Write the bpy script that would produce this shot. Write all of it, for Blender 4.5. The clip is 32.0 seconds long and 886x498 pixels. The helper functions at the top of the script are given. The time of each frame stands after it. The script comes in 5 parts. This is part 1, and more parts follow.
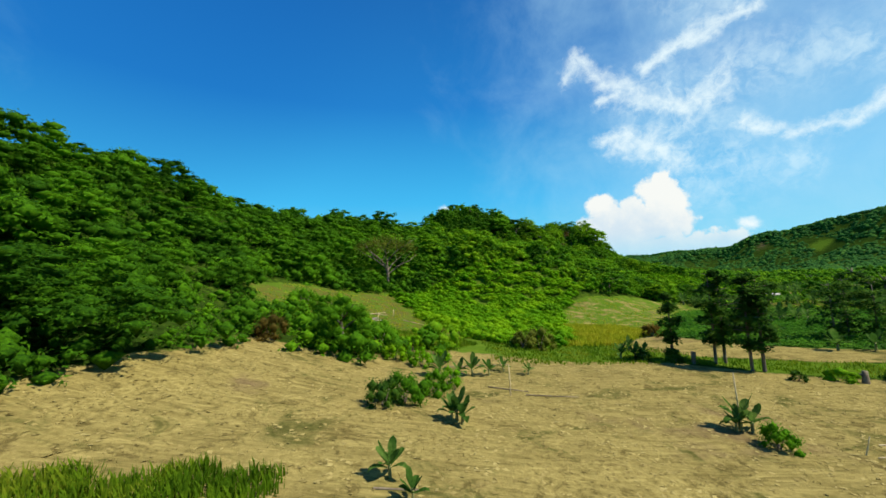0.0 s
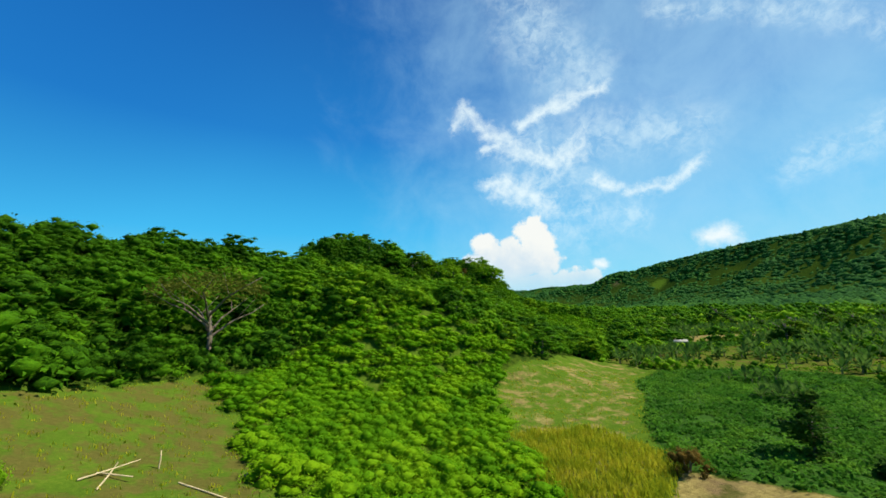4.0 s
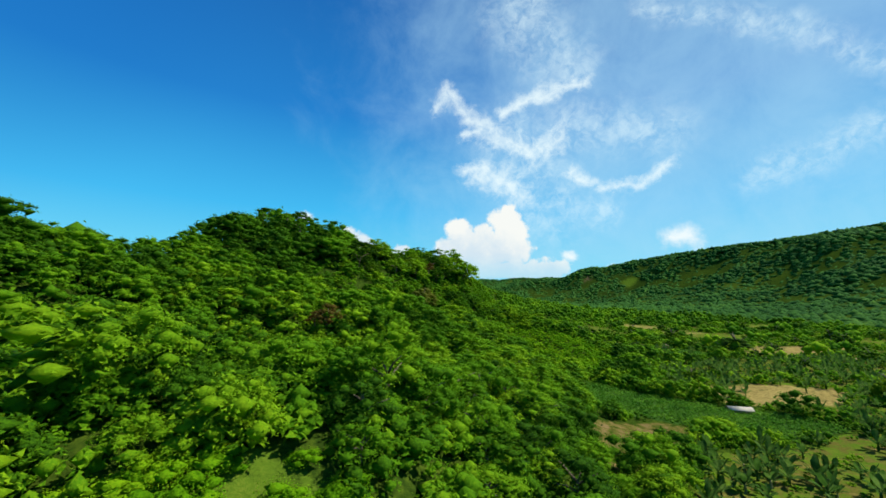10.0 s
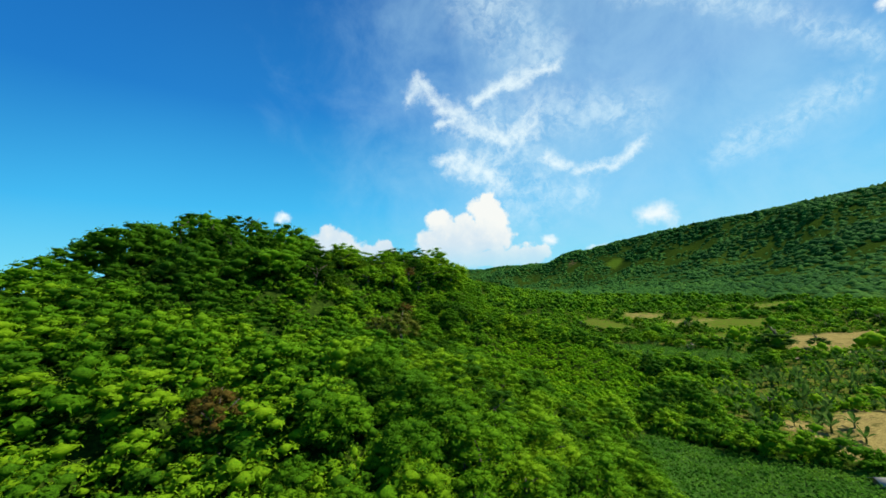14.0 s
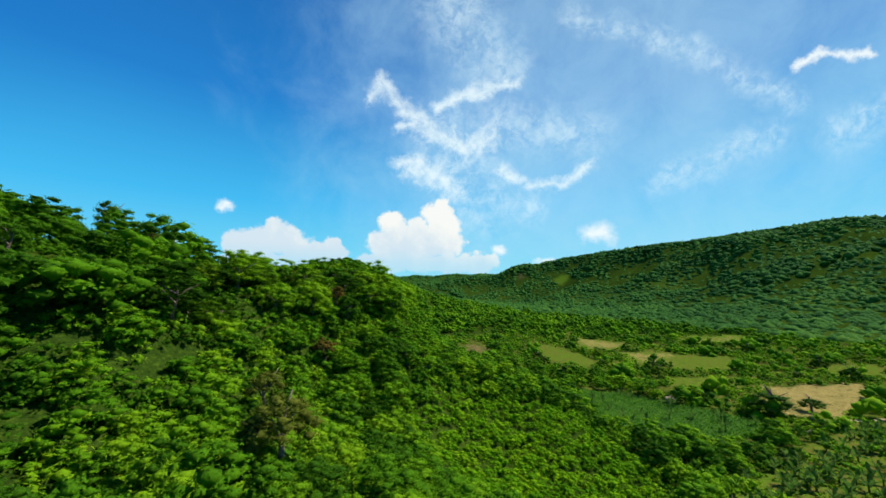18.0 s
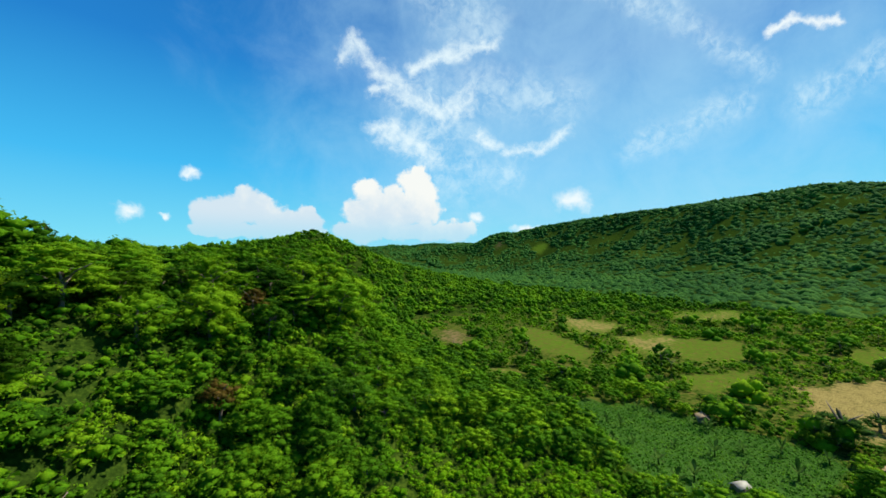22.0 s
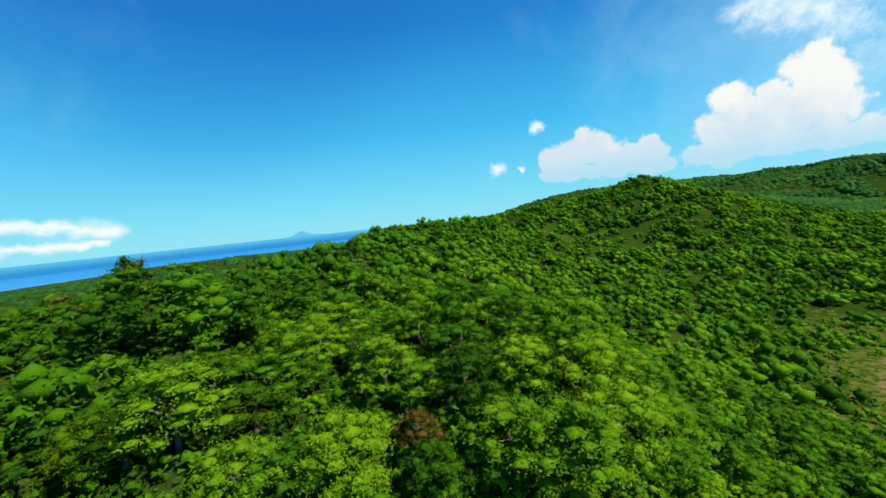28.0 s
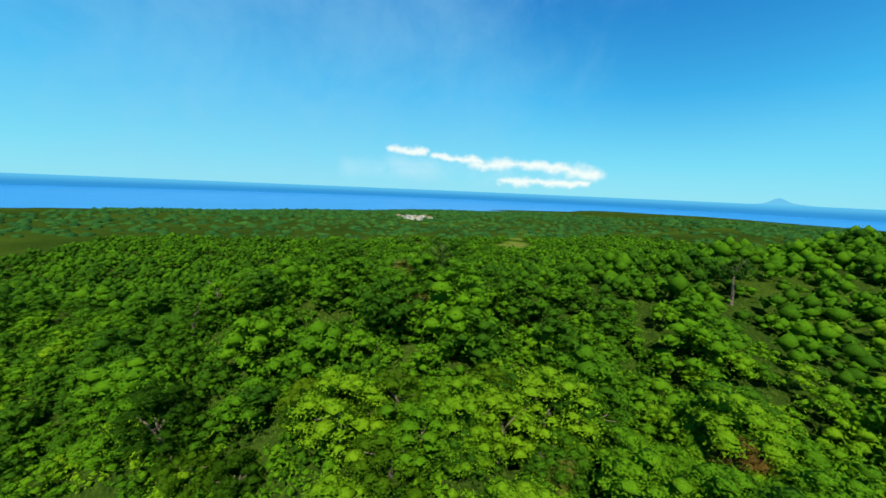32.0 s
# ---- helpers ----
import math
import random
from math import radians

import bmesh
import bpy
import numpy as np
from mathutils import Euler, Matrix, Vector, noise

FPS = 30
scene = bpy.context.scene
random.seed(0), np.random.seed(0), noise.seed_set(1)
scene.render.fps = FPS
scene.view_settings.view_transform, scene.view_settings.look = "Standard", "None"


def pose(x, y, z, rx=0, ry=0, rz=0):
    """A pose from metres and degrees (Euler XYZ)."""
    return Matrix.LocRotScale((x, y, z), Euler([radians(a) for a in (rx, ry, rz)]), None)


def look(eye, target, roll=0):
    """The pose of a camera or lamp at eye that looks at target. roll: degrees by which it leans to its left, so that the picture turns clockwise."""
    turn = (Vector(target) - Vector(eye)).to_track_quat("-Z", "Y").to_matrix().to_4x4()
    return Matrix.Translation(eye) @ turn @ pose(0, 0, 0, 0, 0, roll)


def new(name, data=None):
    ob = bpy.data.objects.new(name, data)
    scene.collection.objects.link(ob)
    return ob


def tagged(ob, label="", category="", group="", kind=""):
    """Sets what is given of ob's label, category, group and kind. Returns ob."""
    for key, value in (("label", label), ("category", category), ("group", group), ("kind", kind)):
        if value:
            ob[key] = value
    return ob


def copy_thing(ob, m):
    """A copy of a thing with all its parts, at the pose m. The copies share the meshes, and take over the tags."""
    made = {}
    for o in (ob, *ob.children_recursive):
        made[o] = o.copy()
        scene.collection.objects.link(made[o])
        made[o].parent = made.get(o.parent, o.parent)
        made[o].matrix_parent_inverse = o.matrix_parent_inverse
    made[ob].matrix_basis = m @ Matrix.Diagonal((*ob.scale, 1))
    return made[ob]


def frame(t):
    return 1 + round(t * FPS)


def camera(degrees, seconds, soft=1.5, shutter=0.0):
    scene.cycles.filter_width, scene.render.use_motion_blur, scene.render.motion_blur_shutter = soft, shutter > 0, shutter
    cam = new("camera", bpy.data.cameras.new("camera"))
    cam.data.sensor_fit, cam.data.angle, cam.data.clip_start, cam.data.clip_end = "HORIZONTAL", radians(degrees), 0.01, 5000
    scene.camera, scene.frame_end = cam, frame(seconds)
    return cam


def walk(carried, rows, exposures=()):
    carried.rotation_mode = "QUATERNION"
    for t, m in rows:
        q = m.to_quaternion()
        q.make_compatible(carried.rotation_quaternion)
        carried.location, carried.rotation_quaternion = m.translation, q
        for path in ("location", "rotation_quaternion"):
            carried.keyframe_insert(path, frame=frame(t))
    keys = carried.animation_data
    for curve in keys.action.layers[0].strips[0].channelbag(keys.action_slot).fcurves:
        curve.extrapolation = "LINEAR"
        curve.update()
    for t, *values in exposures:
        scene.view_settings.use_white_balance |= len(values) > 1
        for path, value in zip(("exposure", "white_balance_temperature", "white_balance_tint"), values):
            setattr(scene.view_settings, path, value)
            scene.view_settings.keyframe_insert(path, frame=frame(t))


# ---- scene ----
# ---- camera ----
cam = camera(97.8, 32.0, soft=1.6)
ROWS = [
    (0.0, -0.83, 0.02, 39.27, -0.66, 6.03, 2.09),
    (0.5, -1.20, 4.37, 39.91, -3.53, 6.48, 3.95),
    (1.0, -1.44, 8.67, 40.51, -6.98, 6.91, 5.33),
    (1.5, -1.43, 12.86, 41.06, -9.75, 7.10, 6.47),
    (2.0, -1.09, 16.95, 41.57, -12.06, 8.30, 5.94),
    (2.5, -0.47, 20.98, 42.14, -14.01, 9.73, 4.80),
    (3.0, 0.39, 24.99, 42.84, -15.30, 10.38, 3.95),
    (3.5, 1.43, 29.01, 43.70, -15.93, 11.11, 3.39),
    (4.0, 2.62, 33.06, 44.72, -16.86, 10.30, 2.79),
    (4.5, 3.97, 37.14, 45.87, -17.79, 9.47, 2.37),
    (5.0, 5.46, 41.27, 47.11, -18.72, 8.65, 2.07),
    (5.5, 7.07, 45.41, 48.37, -19.65, 7.82, 1.76),
    (6.0, 8.75, 49.57, 49.60, -20.74, 7.20, 2.03),
    (6.5, 10.50, 53.67, 50.75, -21.63, 7.08, 2.03),
    (7.0, 12.30, 57.67, 51.79, -22.19, 6.94, 1.82),
    (7.5, 14.15, 61.57, 52.75, -22.59, 7.22, 1.39),
    (8.0, 16.02, 65.39, 53.66, -22.34, 7.23, 1.21),
    (8.5, 17.90, 69.14, 54.58, -22.02, 7.50, 1.16),
    (9.0, 19.79, 72.87, 55.52, -21.84, 7.82, 0.69),
    (9.5, 21.71, 76.58, 56.46, -21.91, 7.81, 0.17),
    (10.0, 23.61, 80.26, 57.38, -21.37, 7.71, -0.36),
    (10.5, 25.47, 83.94, 58.30, -18.92, 7.88, -1.00),
    (11.0, 27.27, 87.69, 59.26, -16.95, 8.49, -1.67),
    (11.5, 28.99, 91.57, 60.28, -14.99, 8.66, -2.08),
    (12.0, 30.61, 95.58, 61.35, -14.40, 7.86, -1.48),
    (12.5, 32.12, 99.70, 62.45, -17.35, 7.52, 0.26),
    (13.0, 33.60, 103.88, 63.56, -18.85, 7.34, 1.49),
    (13.5, 35.08, 108.07, 64.67, -21.11, 6.96, 2.58),
    (14.0, 36.65, 112.23, 65.80, -23.55, 6.38, 3.69),
    (14.5, 38.36, 116.34, 66.95, -26.10, 5.85, 3.62),
    (15.0, 40.22, 120.41, 68.11, -26.99, 5.65, 2.66),
    (15.5, 42.25, 124.47, 69.29, -27.86, 5.46, 1.74),
    (16.0, 44.43, 128.53, 70.49, -28.73, 5.27, 0.93),
    (16.5, 46.76, 132.60, 71.67, -29.59, 5.08, 0.30),
    (17.0, 49.24, 136.70, 72.80, -29.67, 5.81, 0.41),
    (17.5, 51.85, 140.85, 73.85, -29.87, 6.37, 0.09),
    (18.0, 54.53, 145.04, 74.82, -31.24, 6.72, 0.21),
    (18.5, 57.26, 149.27, 75.75, -32.68, 6.91, 0.74),
    (19.0, 60.01, 153.49, 76.67, -33.36, 7.12, 1.55),
    (19.5, 62.80, 157.69, 77.60, -34.05, 7.41, 2.19),
    (20.0, 65.63, 161.83, 78.60, -34.39, 6.74, 2.23),
    (20.5, 68.53, 165.91, 79.66, -34.52, 4.92, 1.93),
    (21.0, 71.48, 169.91, 80.76, -34.58, 3.25, 1.47),
    (21.5, 74.50, 173.83, 81.87, -34.62, 2.75, 1.00),
    (22.0, 77.57, 177.71, 83.02, -34.54, 1.91, 1.04),
    (22.5, 80.70, 181.61, 84.24, -32.93, 1.68, 1.30),
    (23.0, 83.87, 185.52, 85.58, -29.46, 1.22, 1.92),
    (23.5, 87.04, 189.45, 87.04, -23.33, -0.32, 2.62),
    (24.0, 90.18, 193.42, 88.64, -18.57, -1.14, 2.22),
    (24.5, 93.23, 197.44, 90.38, -14.86, -1.62, 1.36),
    (25.0, 96.18, 201.54, 92.24, -12.08, -1.93, 1.86),
    (25.5, 98.99, 205.73, 94.16, -9.30, -2.25, 2.75),
    (26.0, 101.62, 210.03, 96.09, -6.51, -2.57, 3.89),
    (26.5, 104.05, 214.43, 97.95, -3.72, -2.89, 4.94),
    (27.0, 106.26, 218.95, 99.67, 0.62, -3.74, 5.38),
    (27.5, 108.21, 223.56, 101.23, 5.74, -4.45, 5.71),
    (28.0, 109.89, 228.25, 102.65, 13.26, -4.17, 5.95),
    (28.5, 111.29, 233.00, 103.97, 18.95, -4.23, 5.59),
    (29.0, 112.41, 237.81, 105.23, 25.61, -3.75, 5.50),
    (29.5, 113.24, 242.66, 106.47, 33.77, -3.51, 4.24),
    (30.0, 113.80, 247.54, 107.77, 40.88, -4.59, 2.57),
    (30.5, 114.11, 252.41, 109.18, 47.19, -6.15, 0.91),
    (31.0, 114.23, 257.23, 110.70, 55.62, -7.20, -1.13),
    (31.5, 114.21, 262.01, 112.30, 65.61, -8.03, -2.01),
    (32.0, 114.13, 266.78, 113.95, 74.54, -8.87, -2.39),
]
walk(cam, [(t, pose(x, y, z, 90 + pitch, roll, yaw)) for t, x, y, z, yaw, pitch, roll in ROWS])

# ---- sky and sun ----
SUN_AZIMUTH, SUN_HEIGHT = 108.0, 51.0
scene.view_settings.exposure = 0.0


def aim(azimuth, elevation):
    a, e = radians(azimuth), radians(elevation)
    return Vector((math.sin(a) * math.cos(e), math.cos(a) * math.cos(e), math.sin(e)))


sun = new("sun", bpy.data.lights.new("sun", "SUN"))
sun.data.energy, sun.data.angle, sun.data.color = 6.9, radians(0.6), (1.0, 0.93, 0.76)
sun.matrix_world = look((0, 0, 400), Vector((0, 0, 400)) - aim(SUN_AZIMUTH, SUN_HEIGHT))

world = bpy.data.worlds.new("sky")
scene.world = world
world.use_nodes = True
WT = world.node_tree
WT.nodes.clear()


def wnode(kind, **values):
    n = WT.nodes.new(kind)
    for key, value in values.items():
        setattr(n, key, value)
    return n


def wmath(op, a, b=None, clamp=False):
    n = wnode("ShaderNodeMath", operation=op, use_clamp=clamp)
    for i, v in enumerate((a, b)):
        if v is None:
            continue
        if isinstance(v, (int, float)):
            n.inputs[i].default_value = v
        else:
            WT.links.new(v, n.inputs[i])
    return n.outputs[0]


def wdot(vec, axis):
    n = wnode("ShaderNodeVectorMath", operation="DOT_PRODUCT")
    WT.links.new(vec, n.inputs[0])
    n.inputs[1].default_value = axis
    return n.outputs["Value"]


def wstep(value, low, high, top=1.0):
    n = wnode("ShaderNodeMapRange", interpolation_type="SMOOTHSTEP")
    WT.links.new(value, n.inputs["Value"])
    n.inputs["From Min"].default_value, n.inputs["From Max"].default_value = low, high
    n.inputs["To Min"].default_value, n.inputs["To Max"].default_value = 0.0, top
    return n.outputs[0]


def wnoise(vec, scale, detail, rough, warp=0.0):
    n = wnode("ShaderNodeTexNoise")
    WT.links.new(vec, n.inputs["Vector"])
    n.inputs["Scale"].default_value, n.inputs["Detail"].default_value = scale, detail
    n.inputs["Roughness"].default_value, n.inputs["Distortion"].default_value = rough, warp
    return n.outputs["Fac"]


way = wnode("ShaderNodeTexCoord").outputs["Generated"]


def vec(op, a, b):
    n = wnode("ShaderNodeVectorMath", operation=op)
    for i, v in enumerate((a, b)):
        if isinstance(v, tuple):
            n.inputs[i].default_value = v
        else:
            WT.links.new(v, n.inputs[i])
    return n.outputs["Vector"]


def scaled(v, by):
    n = wnode("ShaderNodeVectorMath", operation="SCALE")
    WT.links.new(v, n.inputs[0])
    if isinstance(by, (int, float)):
        n.inputs["Scale"].default_value = by
    else:
        WT.links.new(by, n.inputs["Scale"])
    return n.outputs["Vector"]


class Dome:
    """A flat chart of one part of the sky, round an azimuth and elevation, in which clouds are drawn as bent strokes."""

    def __init__(self, azimuth, elevation):
        self.c = aim(azimuth, elevation)
        self.side = Vector((self.c.y, -self.c.x, 0)).normalized()
        self.up = self.side.cross(self.c)
        front = wmath("MAXIMUM", wdot(way, self.c), 0.12)
        join = wnode("ShaderNodeCombineXYZ")
        WT.links.new(wmath("DIVIDE", wdot(way, self.side), front), join.inputs[0])
        WT.links.new(wmath("DIVIDE", wdot(way, self.up), front), join.inputs[1])
        join.inputs[2].default_value = 1.0
        self.flat = join.outputs[0]

    def warp(self, scale, amount, detail=4.0, rough=0.6, stretch=(1, 1, 1)):
        n = wnode("ShaderNodeTexNoise")
        WT.links.new(vec("MULTIPLY", self.flat, stretch), n.inputs["Vector"])
        n.inputs["Scale"].default_value, n.inputs["Detail"].default_value, n.inputs["Roughness"].default_value = scale, detail, rough
        return vec("ADD", self.flat, vec("MULTIPLY", vec("SUBTRACT", n.outputs["Color"], (0.5, 0.5, 0.5)), (amount, amount, 0.0)))

    def spot(self, azimuth, elevation):
        d = aim(azimuth, elevation)
        return d.dot(self.side) / d.dot(self.c), d.dot(self.up) / d.dot(self.c)

    def stroke(self, chart, az, el, az2, el2, wide, flat=1.0):
        """1 on the line from one direction to another, falling to 0 at its width in degrees."""
        (x, y), (x2, y2) = self.spot(az, el), self.spot(az2, el2)
        long = math.hypot(x2 - x, y2 - y)
        ux, uy = ((x2 - x) / long, (y2 - y) / long) if long > 1e-6 else (1.0, 0.0)
        mx, my = (x + x2) / 2, (y + y2) / 2
        along = wdot(chart, (ux, uy, -(ux * mx + uy * my)))
        across = wdot(chart, (-uy, ux, uy * mx - ux * my))
        past = wmath("MAXIMUM", wmath("SUBTRACT", wmath("ABSOLUTE", along), long / 2), 0.0)
        w = math.tan(radians(wide))
        p, q = wmath("DIVIDE", past, w), wmath("DIVIDE", across, w * flat)
        r = wmath("SQRT", wmath("ADD", wmath("MULTIPLY", p, p), wmath("MULTIPLY", q, q)))
        return wmath("SUBTRACT", 1.0, r)


def gather(masks):
    out = masks[0]
    for m in masks[1:]:
        out = wmath("MAXIMUM", out, m)
    return out


north = Dome(34, 17)
west = Dome(-66, 7)
lumpy = north.warp(22.0, 0.052, 7.0, 0.64)
ragged = north.warp(7.0, 0.115, 8.0, 0.66)
west_lumpy = west.warp(16.0, 0.040, 7.0, 0.66)
# heaped clouds: azimuth, elevation, azimuth, elevation, width, flatness
HEAPS = [(3.0, 6.6, 9.0, 7.6, 3.0, 0.95), (7.5, 8.6, 9.0, 8.4, 2.3, 1.0), (10.0, 6.0, 16.0, 6.0, 2.4, 0.9), (15.0, 7.0, 15.6, 7.0, 1.6, 1.0), (2.0, 4.6, 17.0, 4.2, 1.7, 0.8),
         (30.9, 11.4, 31.5, 9.5, 2.9, 1.0), (31.3, 13.0, 31.0, 12.0, 1.5, 1.0), (23.6, 10.2, 25.0, 8.6, 2.5, 1.0), (22.6, 7.4, 32.0, 7.4, 3.1, 0.9), (27.5, 9.4, 28.5, 8.0, 2.4, 1.0), (20.0, 4.6, 37.0, 4.4, 2.2, 0.8), (36.8, 4.8, 38.8, 4.8, 1.5, 0.8)]
BITS = [(1.3, 11.6, 1.5, 11.6, 1.5, 0.75), (-4.8, 6.4, -4.2, 6.5, 2.0, 0.7), (-1.4, 6.2, -1.3, 6.2, 0.9, 0.7), (52.4, 8.4, 54.2, 8.2, 2.6, 0.75), (75.6, 24.0, 77.6, 24.4, 1.1, 0.8), (77.6, 24.4, 81.0, 22.9, 1.3, 0.7), (39.4, 6.4, 39.8, 6.4, 1.3, 0.8), (46.0, 4.6, 48.0, 4.6, 1.6, 0.6)]
STREAKS = [(20.6, 30.2, 20.2, 28.6, 1.2, 1.0), (20.8, 29.6, 24.6, 27.4, 1.0, 1.0), (24.6, 27.3, 27.6, 25.6, 1.4, 1.0), (27.2, 26.0, 30.6, 23.2, 1.7, 1.0), (30.4, 23.4, 34.4, 21.0, 1.8, 1.0), (24.6, 24.4, 27.0, 25.4, 0.8, 1.0), (34.2, 21.2, 38.6, 22.8, 1.2, 1.0),
           (30.6, 27.2, 36.0, 28.8, 0.9, 1.0), (36.0, 28.8, 43.2, 29.0, 1.0, 1.0), (24.5, 19.4, 27.4, 19.2, 1.3, 0.8), (26.4, 18.6, 30.0, 16.8, 1.8, 1.0), (30.0, 17.2, 33.0, 15.0, 1.8, 1.0), (40.4, 18.4, 43.0, 16.8, 0.9, 1.0), (44.2, 15.6, 49.0, 15.8, 0.9, 0.9), (48.8, 15.8, 52.8, 17.4, 1.0, 0.9)]
VEILS = [(32.0, 39.0, 36.5, 33.5, 3.2, 1.0), (36.5, 36.5, 41.0, 31.5, 3.4, 1.0), (33.0, 23.0, 37.0, 14.0, 5.0, 1.0), (30.0, 44.0, 36.0, 39.0, 3.0, 1.0), (51.0, 36.0, 66.0, 29.0, 1.6, 1.0), (66.0, 29.0, 75.0, 20.8, 1.5, 1.0), (78.5, 16.4, 84.0, 18.2, 2.2, 1.0), (62.0, 14.6, 73.0, 17.4, 2.2, 1.0), (38.0, 12.0, 44.0, 12.5, 2.6, 0.8), (40.0, 24.0, 52.0, 22.0, 3.6, 0.8)]
LOW = [(-56.5, 3.2, -53.8, 2.9, 2.0, 0.8), (-76.0, 4.6, -69.0, 4.2, 1.0, 0.7), (-70.0, 3.8, -57.0, 3.5, 1.5, 0.7), (-82.2, 5.4, -77.4, 5.3, 1.0, 0.8), (-66.0, 1.4, -55.0, 1.4, 1.1, 0.7)]
LOW_VEILS = [(-88.0, 2.4, -58.0, 2.2, 2.6, 0.9), (-82.0, 3.4, -58.0, 2.8, 2.2, 0.9)]
puffs = wnoise(way, 26.0, 6.0, 0.62)
wisps = wnoise(way, 7.0, 7.0, 0.64, 0.3)
fine = wmath("ADD", wmath("MULTIPLY", wnoise(north.warp(6.0, 0.10), 13.0, 5.0, 0.62, 0.5), 0.55), wmath("MULTIPLY", wnoise(north.warp(14.0, 0.05), 44.0, 5.0, 0.64, 0.5), 0.45))
heap = wstep(wmath("ADD", gather([north.stroke(lumpy, *h) for h in HEAPS]), wmath("MULTIPLY", wmath("SUBTRACT", puffs, 0.5), 0.9)), 0.02, 0.34)
bits = wmath("MULTIPLY", wstep(wmath("ADD", gather([north.stroke(lumpy, *h) for h in BITS]), wmath("MULTIPLY", wmath("SUBTRACT", puffs, 0.5), 1.3)), -0.1, 1.1), 0.9)
low_heap = wmath("MULTIPLY", wstep(wmath("ADD", gather([west.stroke(west_lumpy, *h) for h in LOW]), wmath("MULTIPLY", wmath("SUBTRACT", puffs, 0.5), 1.1)), 0.0, 1.0), 0.88)
streak = wmath("MULTIPLY", wstep(wmath("ADD", gather([north.stroke(ragged, h[0], h[1], h[2], h[3], h[4] * 1.6, h[5]) for h in STREAKS]), wmath("MULTIPLY", wmath("SUBTRACT", fine, 0.5), 2.6)), 0.0, 1.45), 0.86)
gauze = wmath("MULTIPLY", wmath("MULTIPLY", wstep(gather([north.stroke(ragged, h[0], h[1], h[2], h[3], h[4] * 2.0, h[5]) for h in VEILS]), 0.0, 1.1), wstep(fine, 0.36, 0.66)), 0.55)
low_gauze = wmath("MULTIPLY", wmath("MULTIPLY", wstep(gather([west.stroke(west_lumpy, *h) for h in LOW_VEILS]), 0.0, 1.0), wstep(wisps, 0.3, 0.7)), 0.45)
veil = wstep(wmath("ADD", wdot(way, aim(54, 24)), wmath("MULTIPLY", wisps, 0.4)), 0.86, 1.30, 0.56)
low_veil = wstep(wmath("ADD", wdot(way, aim(-95, 20)), wmath("MULTIPLY", wisps, 0.5)), 0.95, 1.45, 0.45)
deep = wstep(wdot(way, aim(-44, 36)), 0.84, 0.99, 0.30)

air = wnode("ShaderNodeTexSky", sky_type="NISHITA", sun_disc=False, sun_elevation=radians(SUN_HEIGHT), sun_rotation=radians(SUN_AZIMUTH))
air.altitude, air.air_density, air.dust_density, air.ozone_density = 0.0, 1.0, 0.3, 2.5
tone = wnode("ShaderNodeValToRGB")
for i, (p, c) in enumerate([(0.0, (0.26, 0.78, 0.94)), (0.07, (0.17, 0.72, 0.95)), (0.22, (0.046, 0.51, 0.93)), (0.44, (0.010, 0.225, 0.65)), (0.8, (0.005, 0.085, 0.36))]):
    e = tone.color_ramp.elements[i] if i < 2 else tone.color_ramp.elements.new(p)
    e.position, e.color = p, (*c, 1)
WT.links.new(wdot(way, (0, 0, 1)), tone.inputs["Fac"])


def wmix(fac, a, b):
    n = wnode("ShaderNodeMix", data_type="RGBA")
    WT.links.new(fac, n.inputs["Factor"])
    for v, socket in ((a, n.inputs[6]), (b, n.inputs[7])):
        if isinstance(v, tuple):
            socket.default_value = v
        else:
            WT.links.new(v, socket)
    return n.outputs[2]


SKY = 0.11
lift = wnode("ShaderNodeVectorMath", operation="SCALE")
WT.links.new(tone.outputs[0], lift.inputs[0])
lift.inputs["Scale"].default_value = 1.0 / SKY
full = wnode("ShaderNodeMath")
full.inputs[0].default_value, full.inputs[1].default_value = 0.92, 0.0
rich = wmix(full.outputs[0], air.outputs[0], lift.outputs[0])
under = wmath("ADD", wdot(lumpy, (0.25, 1.0, 0.0)), wmath("MULTIPLY", wmath("SUBTRACT", wnoise(way, 13.0, 5.0, 0.6), 0.5), 0.30))
heap_tone = wmix(wstep(under, -0.262, -0.12), (6.2, 7.3, 8.1, 1), (8.7, 8.8, 8.4, 1))
colour = wmix(deep, rich, (0.05, 1.2, 4.6, 1))
colour = wmix(veil, colour, (4.2, 7.0, 8.8, 1))
colour = wmix(low_veil, colour, (2.6, 5.8, 8.0, 1))
colour = wmix(low_gauze, colour, (5.6, 8.2, 9.2, 1))
colour = wmix(gauze, colour, (7.0, 8.8, 9.4, 1))
colour = wmix(streak, colour, (8.0, 9.2, 9.4, 1))
colour = wmix(bits, colour, (8.6, 9.2, 9.2, 1))
colour = wmix(low_heap, colour, (9.0, 9.4, 8.8, 1))
base_fade = wmath("ADD", wstep(wdot(way, (0, 0, 1)), 0.055, 0.135, 0.47), 0.50)
colour = wmix(wmath("MULTIPLY", heap, base_fade), colour, heap_tone)
back = wnode("ShaderNodeBackground")
WT.links.new(colour, back.inputs["Color"])
back.inputs["Strength"].default_value = SKY
WT.links.new(back.outputs[0], wnode("ShaderNodeOutputWorld").inputs["Surface"])

